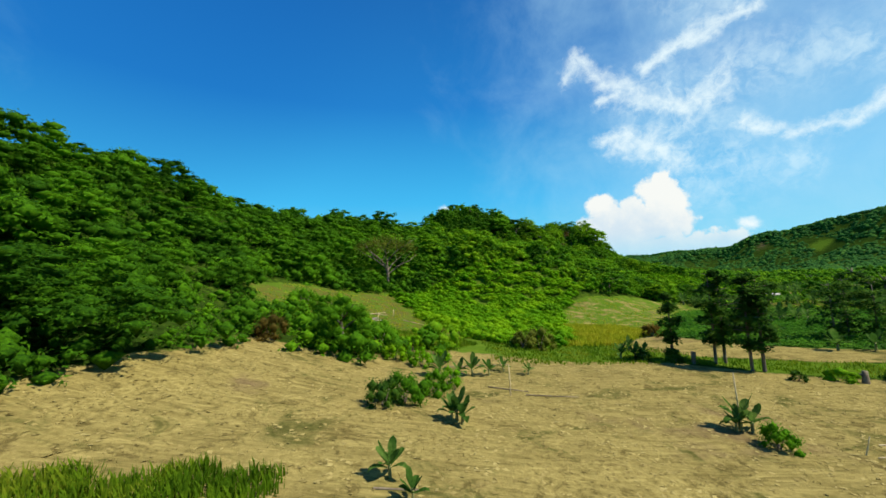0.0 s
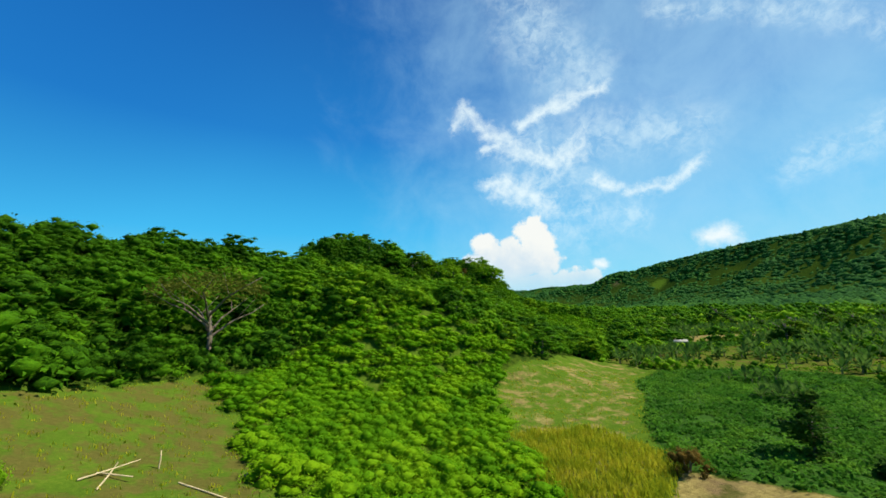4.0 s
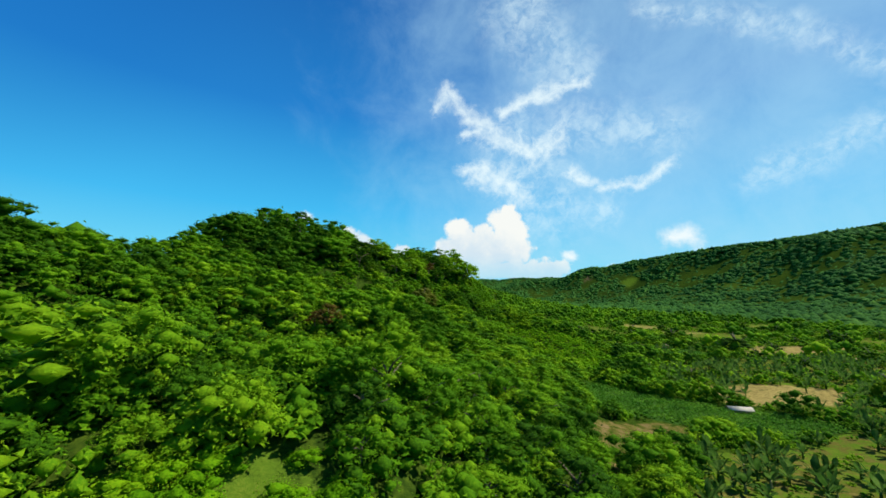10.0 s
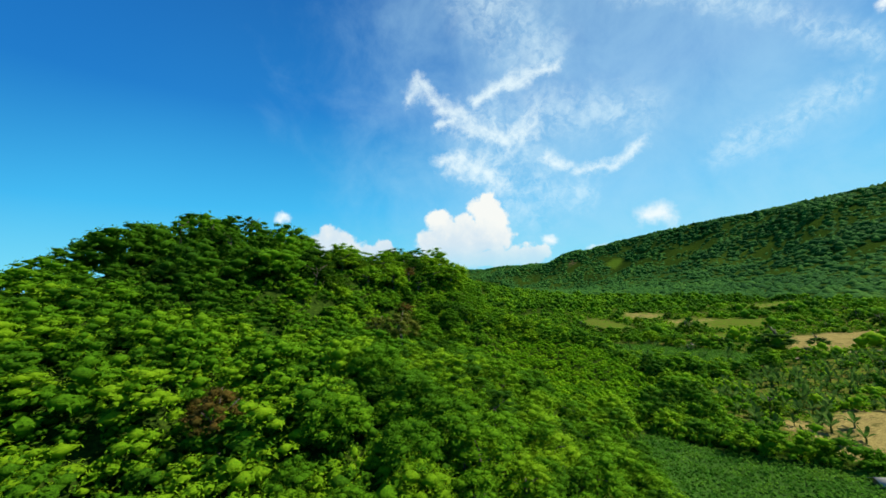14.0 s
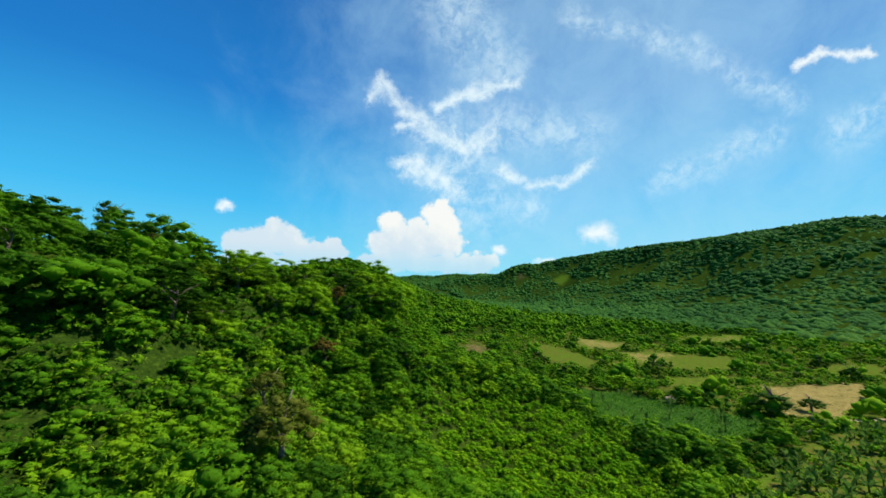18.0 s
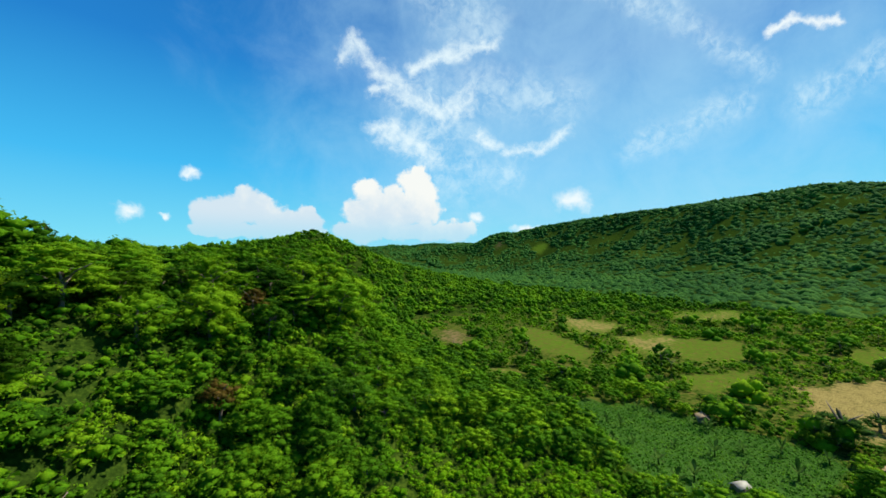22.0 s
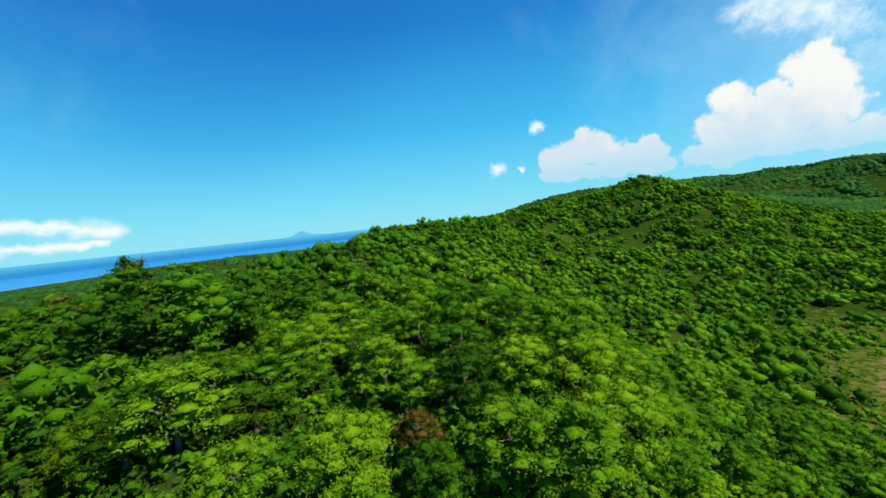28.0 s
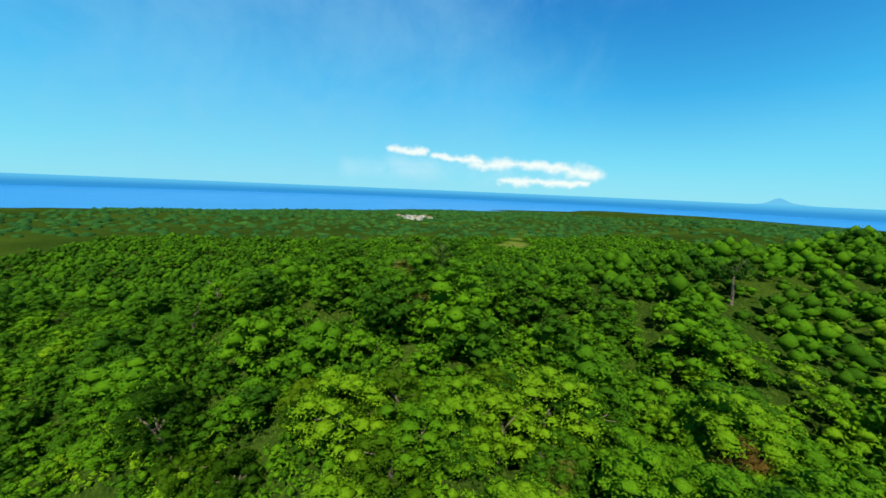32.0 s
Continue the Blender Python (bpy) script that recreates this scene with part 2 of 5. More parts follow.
# ---- materials ----
class Mat:
    """A small helper that wires one node material."""

    def __init__(self, name, rough=0.8, metal=0.0, spec=0.3):
        self.m = bpy.data.materials.new(name)
        self.m.use_nodes = True
        self.t = self.m.node_tree
        self.b = self.t.nodes["Principled BSDF"]
        self.b.inputs["Roughness"].default_value, self.b.inputs["Metallic"].default_value = rough, metal
        self.b.inputs["Specular IOR Level"].default_value = spec
        self.out = self.t.nodes["Material Output"]

    def n(self, kind, **values):
        node = self.t.nodes.new(kind)
        for key, value in values.items():
            setattr(node, key, value)
        return node

    def link(self, a, b):
        self.t.links.new(a, b)

    def place(self):
        return self.n("ShaderNodeNewGeometry").outputs["Position"]

    def noise(self, scale, detail=4.0, rough=0.6, vec=None, warp=0.0):
        node = self.n("ShaderNodeTexNoise")
        self.link(vec or self.place(), node.inputs["Vector"])
        node.inputs["Scale"].default_value, node.inputs["Detail"].default_value = scale, detail
        node.inputs["Roughness"].default_value, node.inputs["Distortion"].default_value = rough, warp
        return node.outputs["Fac"]

    def ramp(self, fac, stops):
        node = self.n("ShaderNodeValToRGB")
        while len(node.color_ramp.elements) < len(stops):
            node.color_ramp.elements.new(0.5)
        for e, (p, c) in zip(node.color_ramp.elements, stops):
            e.position, e.color = p, (*c, 1)
        self.link(fac, node.inputs["Fac"])
        return node.outputs["Color"]

    def step(self, fac, low, high):
        node = self.n("ShaderNodeMapRange", interpolation_type="SMOOTHSTEP")
        self.link(fac, node.inputs["Value"])
        node.inputs["From Min"].default_value, node.inputs["From Max"].default_value = low, high
        return node.outputs[0]

    def math(self, op, a, b):
        node = self.n("ShaderNodeMath", operation=op)
        for i, v in enumerate((a, b)):
            if isinstance(v, (int, float)):
                node.inputs[i].default_value = v
            else:
                self.link(v, node.inputs[i])
        return node.outputs[0]

    def mix(self, fac, a, b, blend="MIX"):
        node = self.n("ShaderNodeMix", data_type="RGBA", blend_type=blend)
        for v, socket in ((fac, node.inputs[0]), (a, node.inputs[6]), (b, node.inputs[7])):
            if isinstance(v, (int, float)):
                socket.default_value = v
            elif isinstance(v, tuple):
                socket.default_value = (*v, 1)
            else:
                self.link(v, socket)
        return node.outputs[2]

    def attr(self, name):
        return self.n("ShaderNodeAttribute", attribute_name=name).outputs["Fac"]

    def bump(self, fac, strength, distance):
        node = self.n("ShaderNodeBump")
        node.inputs["Strength"].default_value, node.inputs["Distance"].default_value = strength, distance
        self.link(fac, node.inputs["Height"])
        self.link(node.outputs[0], self.b.inputs["Normal"])

    def base(self, colour):
        if isinstance(colour, tuple):
            self.b.inputs["Base Color"].default_value = (*colour, 1)
        else:
            self.link(colour, self.b.inputs["Base Color"])
        return self

    def thin(self, colour, share):
        """Leaves let some light through."""
        glow = self.n("ShaderNodeBsdfTranslucent")
        self.link(colour, glow.inputs["Color"])
        mix = self.n("ShaderNodeMixShader")
        mix.inputs[0].default_value = share
        self.link(self.b.outputs[0], mix.inputs[1])
        self.link(glow.outputs[0], mix.inputs[2])
        self.link(mix.outputs[0], self.out.inputs["Surface"])
        return self


def leaf_material(name, dark, mid, light, patch=0.11, tone="", share=0.44, relief=0.5, grain=4.6, depth=0.30):
    """Leaves, with a tone of their own for each plant and each spray, and the relief of the single leaves on it."""
    m = Mat(name, rough=0.8, spec=0.04)
    geo = m.n("ShaderNodeNewGeometry")
    if tone == "thing":
        big = m.n("ShaderNodeObjectInfo").outputs["Random"]
        big = m.math("POWER", big, 0.95)
    elif tone == "plant":
        big = m.attr("tone")
    else:
        big = m.step(m.noise(patch, 2.0, 0.5), 0.3, 0.7)
    wide = m.step(m.noise(0.021, 3.0, 0.55), 0.3, 0.7)
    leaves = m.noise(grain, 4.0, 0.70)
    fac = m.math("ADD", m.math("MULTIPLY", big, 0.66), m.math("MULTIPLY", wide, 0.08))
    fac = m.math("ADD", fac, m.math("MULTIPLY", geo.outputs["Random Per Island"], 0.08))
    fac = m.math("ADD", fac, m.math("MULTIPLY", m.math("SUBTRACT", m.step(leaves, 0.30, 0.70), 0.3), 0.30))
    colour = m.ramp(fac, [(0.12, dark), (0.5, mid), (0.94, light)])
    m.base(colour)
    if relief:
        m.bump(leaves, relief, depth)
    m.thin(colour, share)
    return m.m


GREEN = ((0.026, 0.090, 0.006), (0.096, 0.262, 0.007), (0.255, 0.440, 0.011))
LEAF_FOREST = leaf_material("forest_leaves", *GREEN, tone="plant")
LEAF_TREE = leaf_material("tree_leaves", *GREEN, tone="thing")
# darker copy of the tree leaves: shade painted on west ridge trees; also dark valley trees
LEAF_TREE_DARK_SHADED = leaf_material("dark_and_shaded_tree_leaves", (0.019, 0.066, 0.003), (0.056, 0.142, 0.004), (0.150, 0.255, 0.006), tone="thing")
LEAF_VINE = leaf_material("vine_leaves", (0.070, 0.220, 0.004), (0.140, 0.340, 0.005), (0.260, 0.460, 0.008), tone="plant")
# bluer than the near leaves: distance haze is mixed into the colour
LEAF_FAR_HAZED = leaf_material("hazed_far_leaves", (0.018, 0.085, 0.020), (0.052, 0.170, 0.028), (0.130, 0.290, 0.036), tone="plant", relief=0.7, grain=0.35, depth=1.2)
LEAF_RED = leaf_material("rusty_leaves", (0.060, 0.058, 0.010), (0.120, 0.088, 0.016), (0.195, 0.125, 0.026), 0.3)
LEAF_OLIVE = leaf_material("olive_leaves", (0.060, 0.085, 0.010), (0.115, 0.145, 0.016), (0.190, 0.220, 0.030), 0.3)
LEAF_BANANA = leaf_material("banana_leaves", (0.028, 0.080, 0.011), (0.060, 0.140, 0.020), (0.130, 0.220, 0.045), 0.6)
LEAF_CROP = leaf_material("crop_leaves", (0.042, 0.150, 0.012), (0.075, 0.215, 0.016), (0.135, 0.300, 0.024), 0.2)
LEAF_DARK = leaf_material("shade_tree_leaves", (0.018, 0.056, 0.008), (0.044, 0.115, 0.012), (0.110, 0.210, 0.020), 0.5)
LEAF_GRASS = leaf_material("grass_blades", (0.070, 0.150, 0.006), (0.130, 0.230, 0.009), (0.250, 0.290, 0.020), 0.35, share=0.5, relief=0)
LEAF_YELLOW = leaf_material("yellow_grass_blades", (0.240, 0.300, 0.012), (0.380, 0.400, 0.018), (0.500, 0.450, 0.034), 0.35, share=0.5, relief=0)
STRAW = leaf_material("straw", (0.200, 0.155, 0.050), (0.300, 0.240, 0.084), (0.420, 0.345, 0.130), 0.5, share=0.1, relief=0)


def bark_material(name, dark, light):
    m = Mat(name, rough=0.9)
    f = m.noise(1.6, 6.0, 0.7)
    m.base(m.ramp(f, [(0.3, dark), (0.7, light)]))
    m.bump(m.noise(9.0, 4.0, 0.6), 0.6, 0.03)
    return m.m


BARK = bark_material("bark", (0.06, 0.045, 0.03), (0.20, 0.16, 0.12))
BARK_PALE = bark_material("pale_bark", (0.09, 0.068, 0.042), (0.25, 0.20, 0.14))


def ground_material():
    m = Mat("ground", rough=1.0, spec=0.0)
    fine = m.noise(3.2, 8.0, 0.72)
    mid = m.noise(0.32, 5.0, 0.6)
    streak = m.n("ShaderNodeMapping")
    m.link(m.place(), streak.inputs["Vector"])
    streak.inputs["Rotation"].default_value = (0, 0, radians(18))
    streak.inputs["Scale"].default_value = (0.35, 2.6, 1.0)
    rows = m.noise(1.0, 6.0, 0.7, streak.outputs[0], 0.6)
    straw = m.mix(m.step(mid, 0.32, 0.68), m.ramp(fine, [(0.30, (0.135, 0.103, 0.030)), (0.68, (0.365, 0.300, 0.105))]), m.ramp(rows, [(0.32, (0.088, 0.068, 0.020)), (0.66, (0.330, 0.268, 0.092))]))
    earth = m.ramp(fine, [(0.3, (0.10, 0.070, 0.032)), (0.7, (0.22, 0.160, 0.075))])
    straw = m.mix(m.step(m.noise(0.85, 6.0, 0.72, None, 1.0), 0.52, 0.66), straw, m.ramp(fine, [(0.3, (0.070, 0.056, 0.018)), (0.7, (0.165, 0.128, 0.042))]))
    straw = m.mix(m.step(m.noise(0.11, 4.0, 0.65), 0.58, 0.74), straw, earth)
    straw = m.mix(m.step(m.noise(0.2, 5.0, 0.7, None, 0.8), 0.52, 0.66), straw, m.ramp(fine, [(0.32, (0.050, 0.052, 0.014)), (0.7, (0.130, 0.122, 0.034))]))
    grass = m.ramp(m.math("ADD", m.math("MULTIPLY", fine, 0.6), m.math("MULTIPLY", mid, 0.4)), [(0.3, (0.040, 0.084, 0.008)), (0.55, (0.080, 0.140, 0.012)), (0.75, (0.160, 0.180, 0.024))])
    crop = m.ramp(m.math("ADD", m.math("MULTIPLY", rows, 0.5), m.math("MULTIPLY", mid, 0.5)), [(0.3, (0.022, 0.064, 0.010)), (0.7, (0.050, 0.118, 0.018))])
    # dark leaf litter, darkened further to paint shade into the gaps between crowns
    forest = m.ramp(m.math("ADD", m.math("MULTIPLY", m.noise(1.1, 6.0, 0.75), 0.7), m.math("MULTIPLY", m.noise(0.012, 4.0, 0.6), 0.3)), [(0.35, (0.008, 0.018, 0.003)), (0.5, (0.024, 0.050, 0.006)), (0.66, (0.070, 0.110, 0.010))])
    edge = m.math("MULTIPLY", m.math("SUBTRACT", m.noise(0.42, 6.0, 0.7), 0.5), 1.5)

    def zone(name):
        return m.step(m.math("ADD", m.attr(name), edge), 0.38, 0.62)

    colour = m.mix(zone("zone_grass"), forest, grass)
    dull = m.ramp(m.math("ADD", m.math("MULTIPLY", fine, 0.5), m.math("MULTIPLY", rows, 0.5)), [(0.3, (0.058, 0.062, 0.012)), (0.55, (0.105, 0.100, 0.022)), (0.75, (0.180, 0.150, 0.044))])
    colour = m.mix(zone("zone_dull"), colour, dull)
    colour = m.mix(zone("zone_crop"), colour, crop)
    colour = m.mix(zone("zone_straw"), colour, straw)
    colour = m.mix(zone("zone_earth"), colour, earth)
    m.base(colour)
    m.bump(m.math("ADD", fine, m.math("MULTIPLY", rows, 0.6)), 0.7, 0.12)
    return m.m


def sea_material():
    m = Mat("sea", rough=0.3, spec=0.4)
    m.base(m.ramp(m.noise(0.004, 5.0, 0.6), [(0.3, (0.012, 0.170, 0.480)), (0.7, (0.022, 0.220, 0.560))]))
    m.bump(m.noise(0.09, 6.0, 0.7), 0.4, 1.0)
    return m.m


def plain_material(name, colour, rough=0.7, metal=0.0, vary=0.25, scale=1.2):
    m = Mat(name, rough=rough, metal=metal)
    low = tuple(c * (1 - vary) for c in colour)
    high = tuple(min(1, c * (1 + vary)) for c in colour)
    m.base(m.ramp(m.noise(scale, 6.0, 0.65), [(0.3, low), (0.7, high)]))
    m.bump(m.noise(scale * 12, 4.0, 0.6), 0.25, 0.02)
    return m.m


# self-lit colour; upper paints haze across the given height span
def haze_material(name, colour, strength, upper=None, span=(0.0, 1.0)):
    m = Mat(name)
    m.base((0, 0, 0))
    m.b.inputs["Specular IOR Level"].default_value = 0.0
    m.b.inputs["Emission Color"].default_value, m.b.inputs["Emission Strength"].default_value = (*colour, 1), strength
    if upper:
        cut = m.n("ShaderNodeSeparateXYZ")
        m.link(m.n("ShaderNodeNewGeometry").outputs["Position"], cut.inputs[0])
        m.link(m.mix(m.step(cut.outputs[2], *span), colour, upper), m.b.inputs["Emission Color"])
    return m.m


GROUND, SEA = ground_material(), sea_material()
FAR_SEA_HAZE = haze_material("far_sea_haze", (0.035, 0.300, 0.680), 1.0, (0.110, 0.520, 0.850), (20.0, 94.0))
FAR_PEAK_HAZE = haze_material("far_peak_haze", (0.15, 0.56, 0.86), 1.0)
ROOF_PALE, ROOF_RUST = plain_material("pale_sheet_roof", (0.30, 0.29, 0.24), 0.6), plain_material("brown_thatch", (0.30, 0.22, 0.12), 0.9)
WALL_PALE, BOARD = plain_material("pale_wall", (0.66, 0.63, 0.55), 0.85), plain_material("weathered_board", (0.26, 0.20, 0.13), 0.85)
STONE, BAMBOO = plain_material("grey_stone", (0.24, 0.20, 0.16), 0.9), plain_material("dry_bamboo", (0.52, 0.42, 0.24), 0.6)
STEM = plain_material("banana_stem", (0.20, 0.20, 0.07), 0.7)
DIRT = plain_material("dirt_track", (0.34, 0.25, 0.14), 0.95)

# ---- land ----
def smooth(a, b, x):
    t = np.clip((x - a) / (b - a), 0, 1)
    return t * t * (3 - 2 * t)


def crest(x, y, line, power=2.0):
    """Height and fall-off of a ridge along a line of (x, y, height, width)."""
    best = np.full(np.shape(x), 1e9)
    high = np.zeros(np.shape(x))
    for (ax, ay, ah, aw), (bx, by, bh, bw) in zip(line, line[1:]):
        dx, dy = bx - ax, by - ay
        t = np.clip(((x - ax) * dx + (y - ay) * dy) / (dx * dx + dy * dy), 0, 1)
        w = aw + t * (bw - aw)
        d = np.hypot(x - ax - t * dx, y - ay - t * dy) / w
        near = d < best
        best = np.where(near, d, best)
        high = np.where(near, ah + t * (bh - ah), high)
    return high, np.exp(-best ** power)


MAIN = [(-190, -120, 74, 60), (-100, 45, 75, 46), (-72, 110, 63, 46), (-45, 165, 66, 52), (-22, 198, 70, 44), (14, 243, 82, 50), (18, 300, 83.5, 62), (6, 420, 89, 105),
        (0, 551, 97, 122), (55, 640, 96, 115), (150, 700, 106, 110), (232, 731, 126, 120), (330, 900, 106, 160), (420, 1100, 106, 200)]
SPUR = [(15, 290, 84, 50), (60, 292, 81, 46), (92, 306, 75, 44), (118, 330, 62, 46)]
EAST = [(1150, -700, 226, 330), (1200, -200, 222, 330), (1250, 250, 212, 330), (1240, 390, 236, 300), (1200, 660, 220, 260), (1150, 1035, 207, 190),
        (1080, 1260, 180, 190), (1000, 1600, 142, 300), (700, 1900, 168, 300), (300, 2000, 172, 260), (120, 1950, 146, 220), (-60, 1900, 104, 200)]
KNOLL = [(-20, 135, 52, 34), (26, 118, 43, 24), (44, 142, 42, 26), (60, 205, 56, 36), (98, 255, 57, 22)]
HILLS = [(64, 368, 66, 11.0), (118, 287, 30, 6.0), (-12, 215, 26, -4.5), (14, 248, 18, 3.0), (-66, 84, 22, 3.0), (16, 114, 20, 4.5), (40, 124, 16, 3.0), (30, 98, 10, -3.0), (10, 292, 22, 4.0), (30, 388, 30, -3.0), (45, 250, 24, 8.0), (30, 175, 24, 8.5), (90, 235, 24, -8.2), (135, 235, 24, 7.1), (60, 445, 36, 5.7), (60, 254, 24, 3.5), (75, 220, 24, -6.1), (75, 300, 24, -5.5), (75, 340, 24, 3.9),
         (120, 355, 24, -7.0), (135, 265, 36, 4.0), (0, 175, 36, 4.0), (-15, 370, 55, -3.7), (90, 355, 24, 3.4), (30, 220, 24, -3.2), (105, 280, 24, 2.4)]
CAPE = [(-870, 1087, 38, 130), (-750, 1150, 60, 120), (-457, 967, 62, 170)]


def height(x, y):
    """Ground height above the sea."""
    east = 29.8 + 3.4 * smooth(0, 260, 0.7 * y + 0.5 * x) + 12 * smooth(350, 900, np.hypot(x, y))
    coast = -1930 + 0.42 * (330 - y)
    west = 40 * smooth(coast - 30, -700, x) + 6 * smooth(-700, -150, x) - 3.0 + 3 * np.sin(x / 120.0 + 1) * np.sin(y / 150.0) * smooth(coast, coast + 300, x)
    far_north = smooth(1500, 3200, y)
    k = smooth(-120, 20, x + 0.05 * y)
    base = west * (1 - k) + east * k
    base = base * (1 - far_north) - 4 * far_north
    z = base
    for line, power in ((MAIN, 1.7), (SPUR, 2.2), (KNOLL, 2.0), (EAST, 2.0), (CAPE, 2.0)):
        h, s = crest(x, y, line, power)
        z = np.maximum(z, base + (h - base) * s) + 0.0
    for hx, hy, wide, rise in HILLS:
        z = z + rise * np.exp(-((x - hx) ** 2 + (y - hy) ** 2) / wide ** 2)
    gully = np.sin(x / 83.0 + 1.4 * np.sin(y / 130.0)) * np.sin(y / 97.0 + 1.1 * np.sin(x / 115.0)) + 0.45 * np.sin(x / 37.0 + y / 51.0) + 0.3 * np.sin(y / 29.0 - x / 63.0)
    z = z + 13.0 * gully * smooth(480, 760, x) * smooth(44, 90, z) * smooth(1180, 1050, x)
    z = z + 1.6 * np.sin(x / 13.0 + 0.6 * np.sin(y / 17.0)) * np.sin(y / 15.0 + 1.3) * smooth(38, 55, z) + 0.35 * np.sin(x / 6.1 + 2) * np.sin(y / 7.3)
    return z


ZONES = {
    "straw_near": [(-26, -40), (-23, 15), (-20, 24), (-17, 35), (-9, 37), (-1, 45), (8, 45), (14, 43), (22, 43), (28, 39), (37, 34), (60, 22), (75, -40)],
    "strip": [(11, 45), (20, 44), (26, 43.5), (30, 39.5), (40, 35.5), (62, 26), (62, 31), (44, 40), (30, 46), (22, 54), (10, 54)],
    "bank": [(-32, 60), (-25, 76), (-11, 97), (-2, 70), (4, 55), (-1, 50), (-10, 49), (-22, 51)],
    "hedge": [(-34, 52), (-27, 34), (-16, 33), (-8, 36), (-1, 45), (4, 53), (-1, 51), (-10, 50), (-22, 52)],
    "pasture": [(26, 90), (29, 96), (34, 99), (44, 102), (52, 110), (60, 114), (68, 113), (72, 106), (70, 101), (60, 96), (54, 90), (52, 86), (40, 74), (32, 62), (24, 56), (17, 57), (22, 72)],
    "straw_far": [(32, 62), (40, 52), (62, 41), (84, 32), (84, 22), (45, 40), (26, 47), (22, 54)],
    "crop_near": [(60, 96), (71, 101), (84, 99), (92, 88), (86, 52), (62, 42), (40, 52), (32, 63), (42, 76), (52, 86), (54, 90)],
    "valley": [(72, 106), (66, 116), (90, 128), (112, 126), (132, 126), (135, 140), (125, 165), (150, 190), (230, 185), (310, 150), (360, 40), (260, -60), (80, -40), (80, 25), (92, 60), (92, 92), (84, 100)],
    "cut": [(80, 146), (97, 146), (103, 137), (89, 130), (74, 125), (63, 122), (68, 130)],
    "soil": [(136, 164), (160, 159), (177, 147), (153, 138), (128, 148)],
    "verge": [(-2, 44), (12, 42), (30, 43), (26, 58), (14, 60), (4, 58)],
    "crop_slope": [(97, 170), (109, 172), (113, 160), (131, 138), (130, 126), (113, 128), (103, 138), (98, 147), (88, 152), (90, 160)],
    "crop_far": [(187, 265), (206, 250), (210, 218), (212, 201), (190, 199), (164, 209), (157, 220), (169, 240)],
    "soil_far": [(268, 222), (290, 215), (315, 200), (243, 191), (221, 200)],
    "field_olive": [(285, 376), (275, 334), (261, 301), (237, 297), (242, 331)],
    "field_pale": [(339, 392), (346, 354), (346, 334), (298, 325), (309, 355)],
    "field_bright": [(328, 292), (348, 264), (310, 254), (276, 261), (294, 282)],
    "field_dry": [(307, 319), (335, 295), (291, 278), (270, 284)],
    "yellow": [(251, 257), (285, 238), (254, 235), (240, 245)],
    "field_east": [(359, 226), (378, 205), (336, 200), (331, 214)],
    "field_upper": [(410, 332), (470, 303), (418, 289), (388, 312)],
    "scar": [(226, 402), (244, 395), (228, 362), (208, 347), (204, 371)],
    "glade": [(187, 315), (208, 302), (194, 293), (180, 296)],
    "vine": [(-10, 92), (-2, 71), (4, 57), (12, 54), (18, 58), (21, 72), (25, 88), (33, 99), (40, 104), (30, 108), (22, 112), (10, 108), (-2, 102)],
    "east_scar": [(970, 1120), (990, 1112), (1004, 1140), (992, 1180), (974, 1160)],
    "east_clearing": [(1030, 1073), (1040, 1011), (960, 880), (940, 930)],
    "meadow": [(98, 236), (112, 242), (135, 236), (150, 222), (145, 200), (120, 184), (95, 190)],
    "plain_field": [(-340, 462), (-305, 506), (-460, 560), (-640, 712), (-560, 620)],
    "plain_soil": [(-366, 365), (-372, 385), (-400, 380), (-398, 360)],
}


def inside(name, x, y, soft=1.5):
    """1 inside a zone, 0 outside, with a soft edge."""
    ring = ZONES[name]
    odd, near = np.zeros(np.shape(x), bool), np.full(np.shape(x), 1e9)
    for (ax, ay), (bx, by) in zip(ring, ring[1:] + ring[:1]):
        if ay != by:
            odd ^= ((ay > y) != (by > y)) & (x < (bx - ax) * (y - ay) / (by - ay) + ax)
        dx, dy = bx - ax, by - ay
        t = np.clip(((x - ax) * dx + (y - ay) * dy) / (dx * dx + dy * dy), 0, 1)
        near = np.minimum(near, np.hypot(x - ax - t * dx, y - ay - t * dy))
    return smooth(-soft, soft, np.where(odd, near, -near))


def union(names, x, y, soft=1.5):
    out = np.zeros(np.shape(x))
    for n in names:
        out = np.maximum(out, inside(n, x, y, soft))
    return out


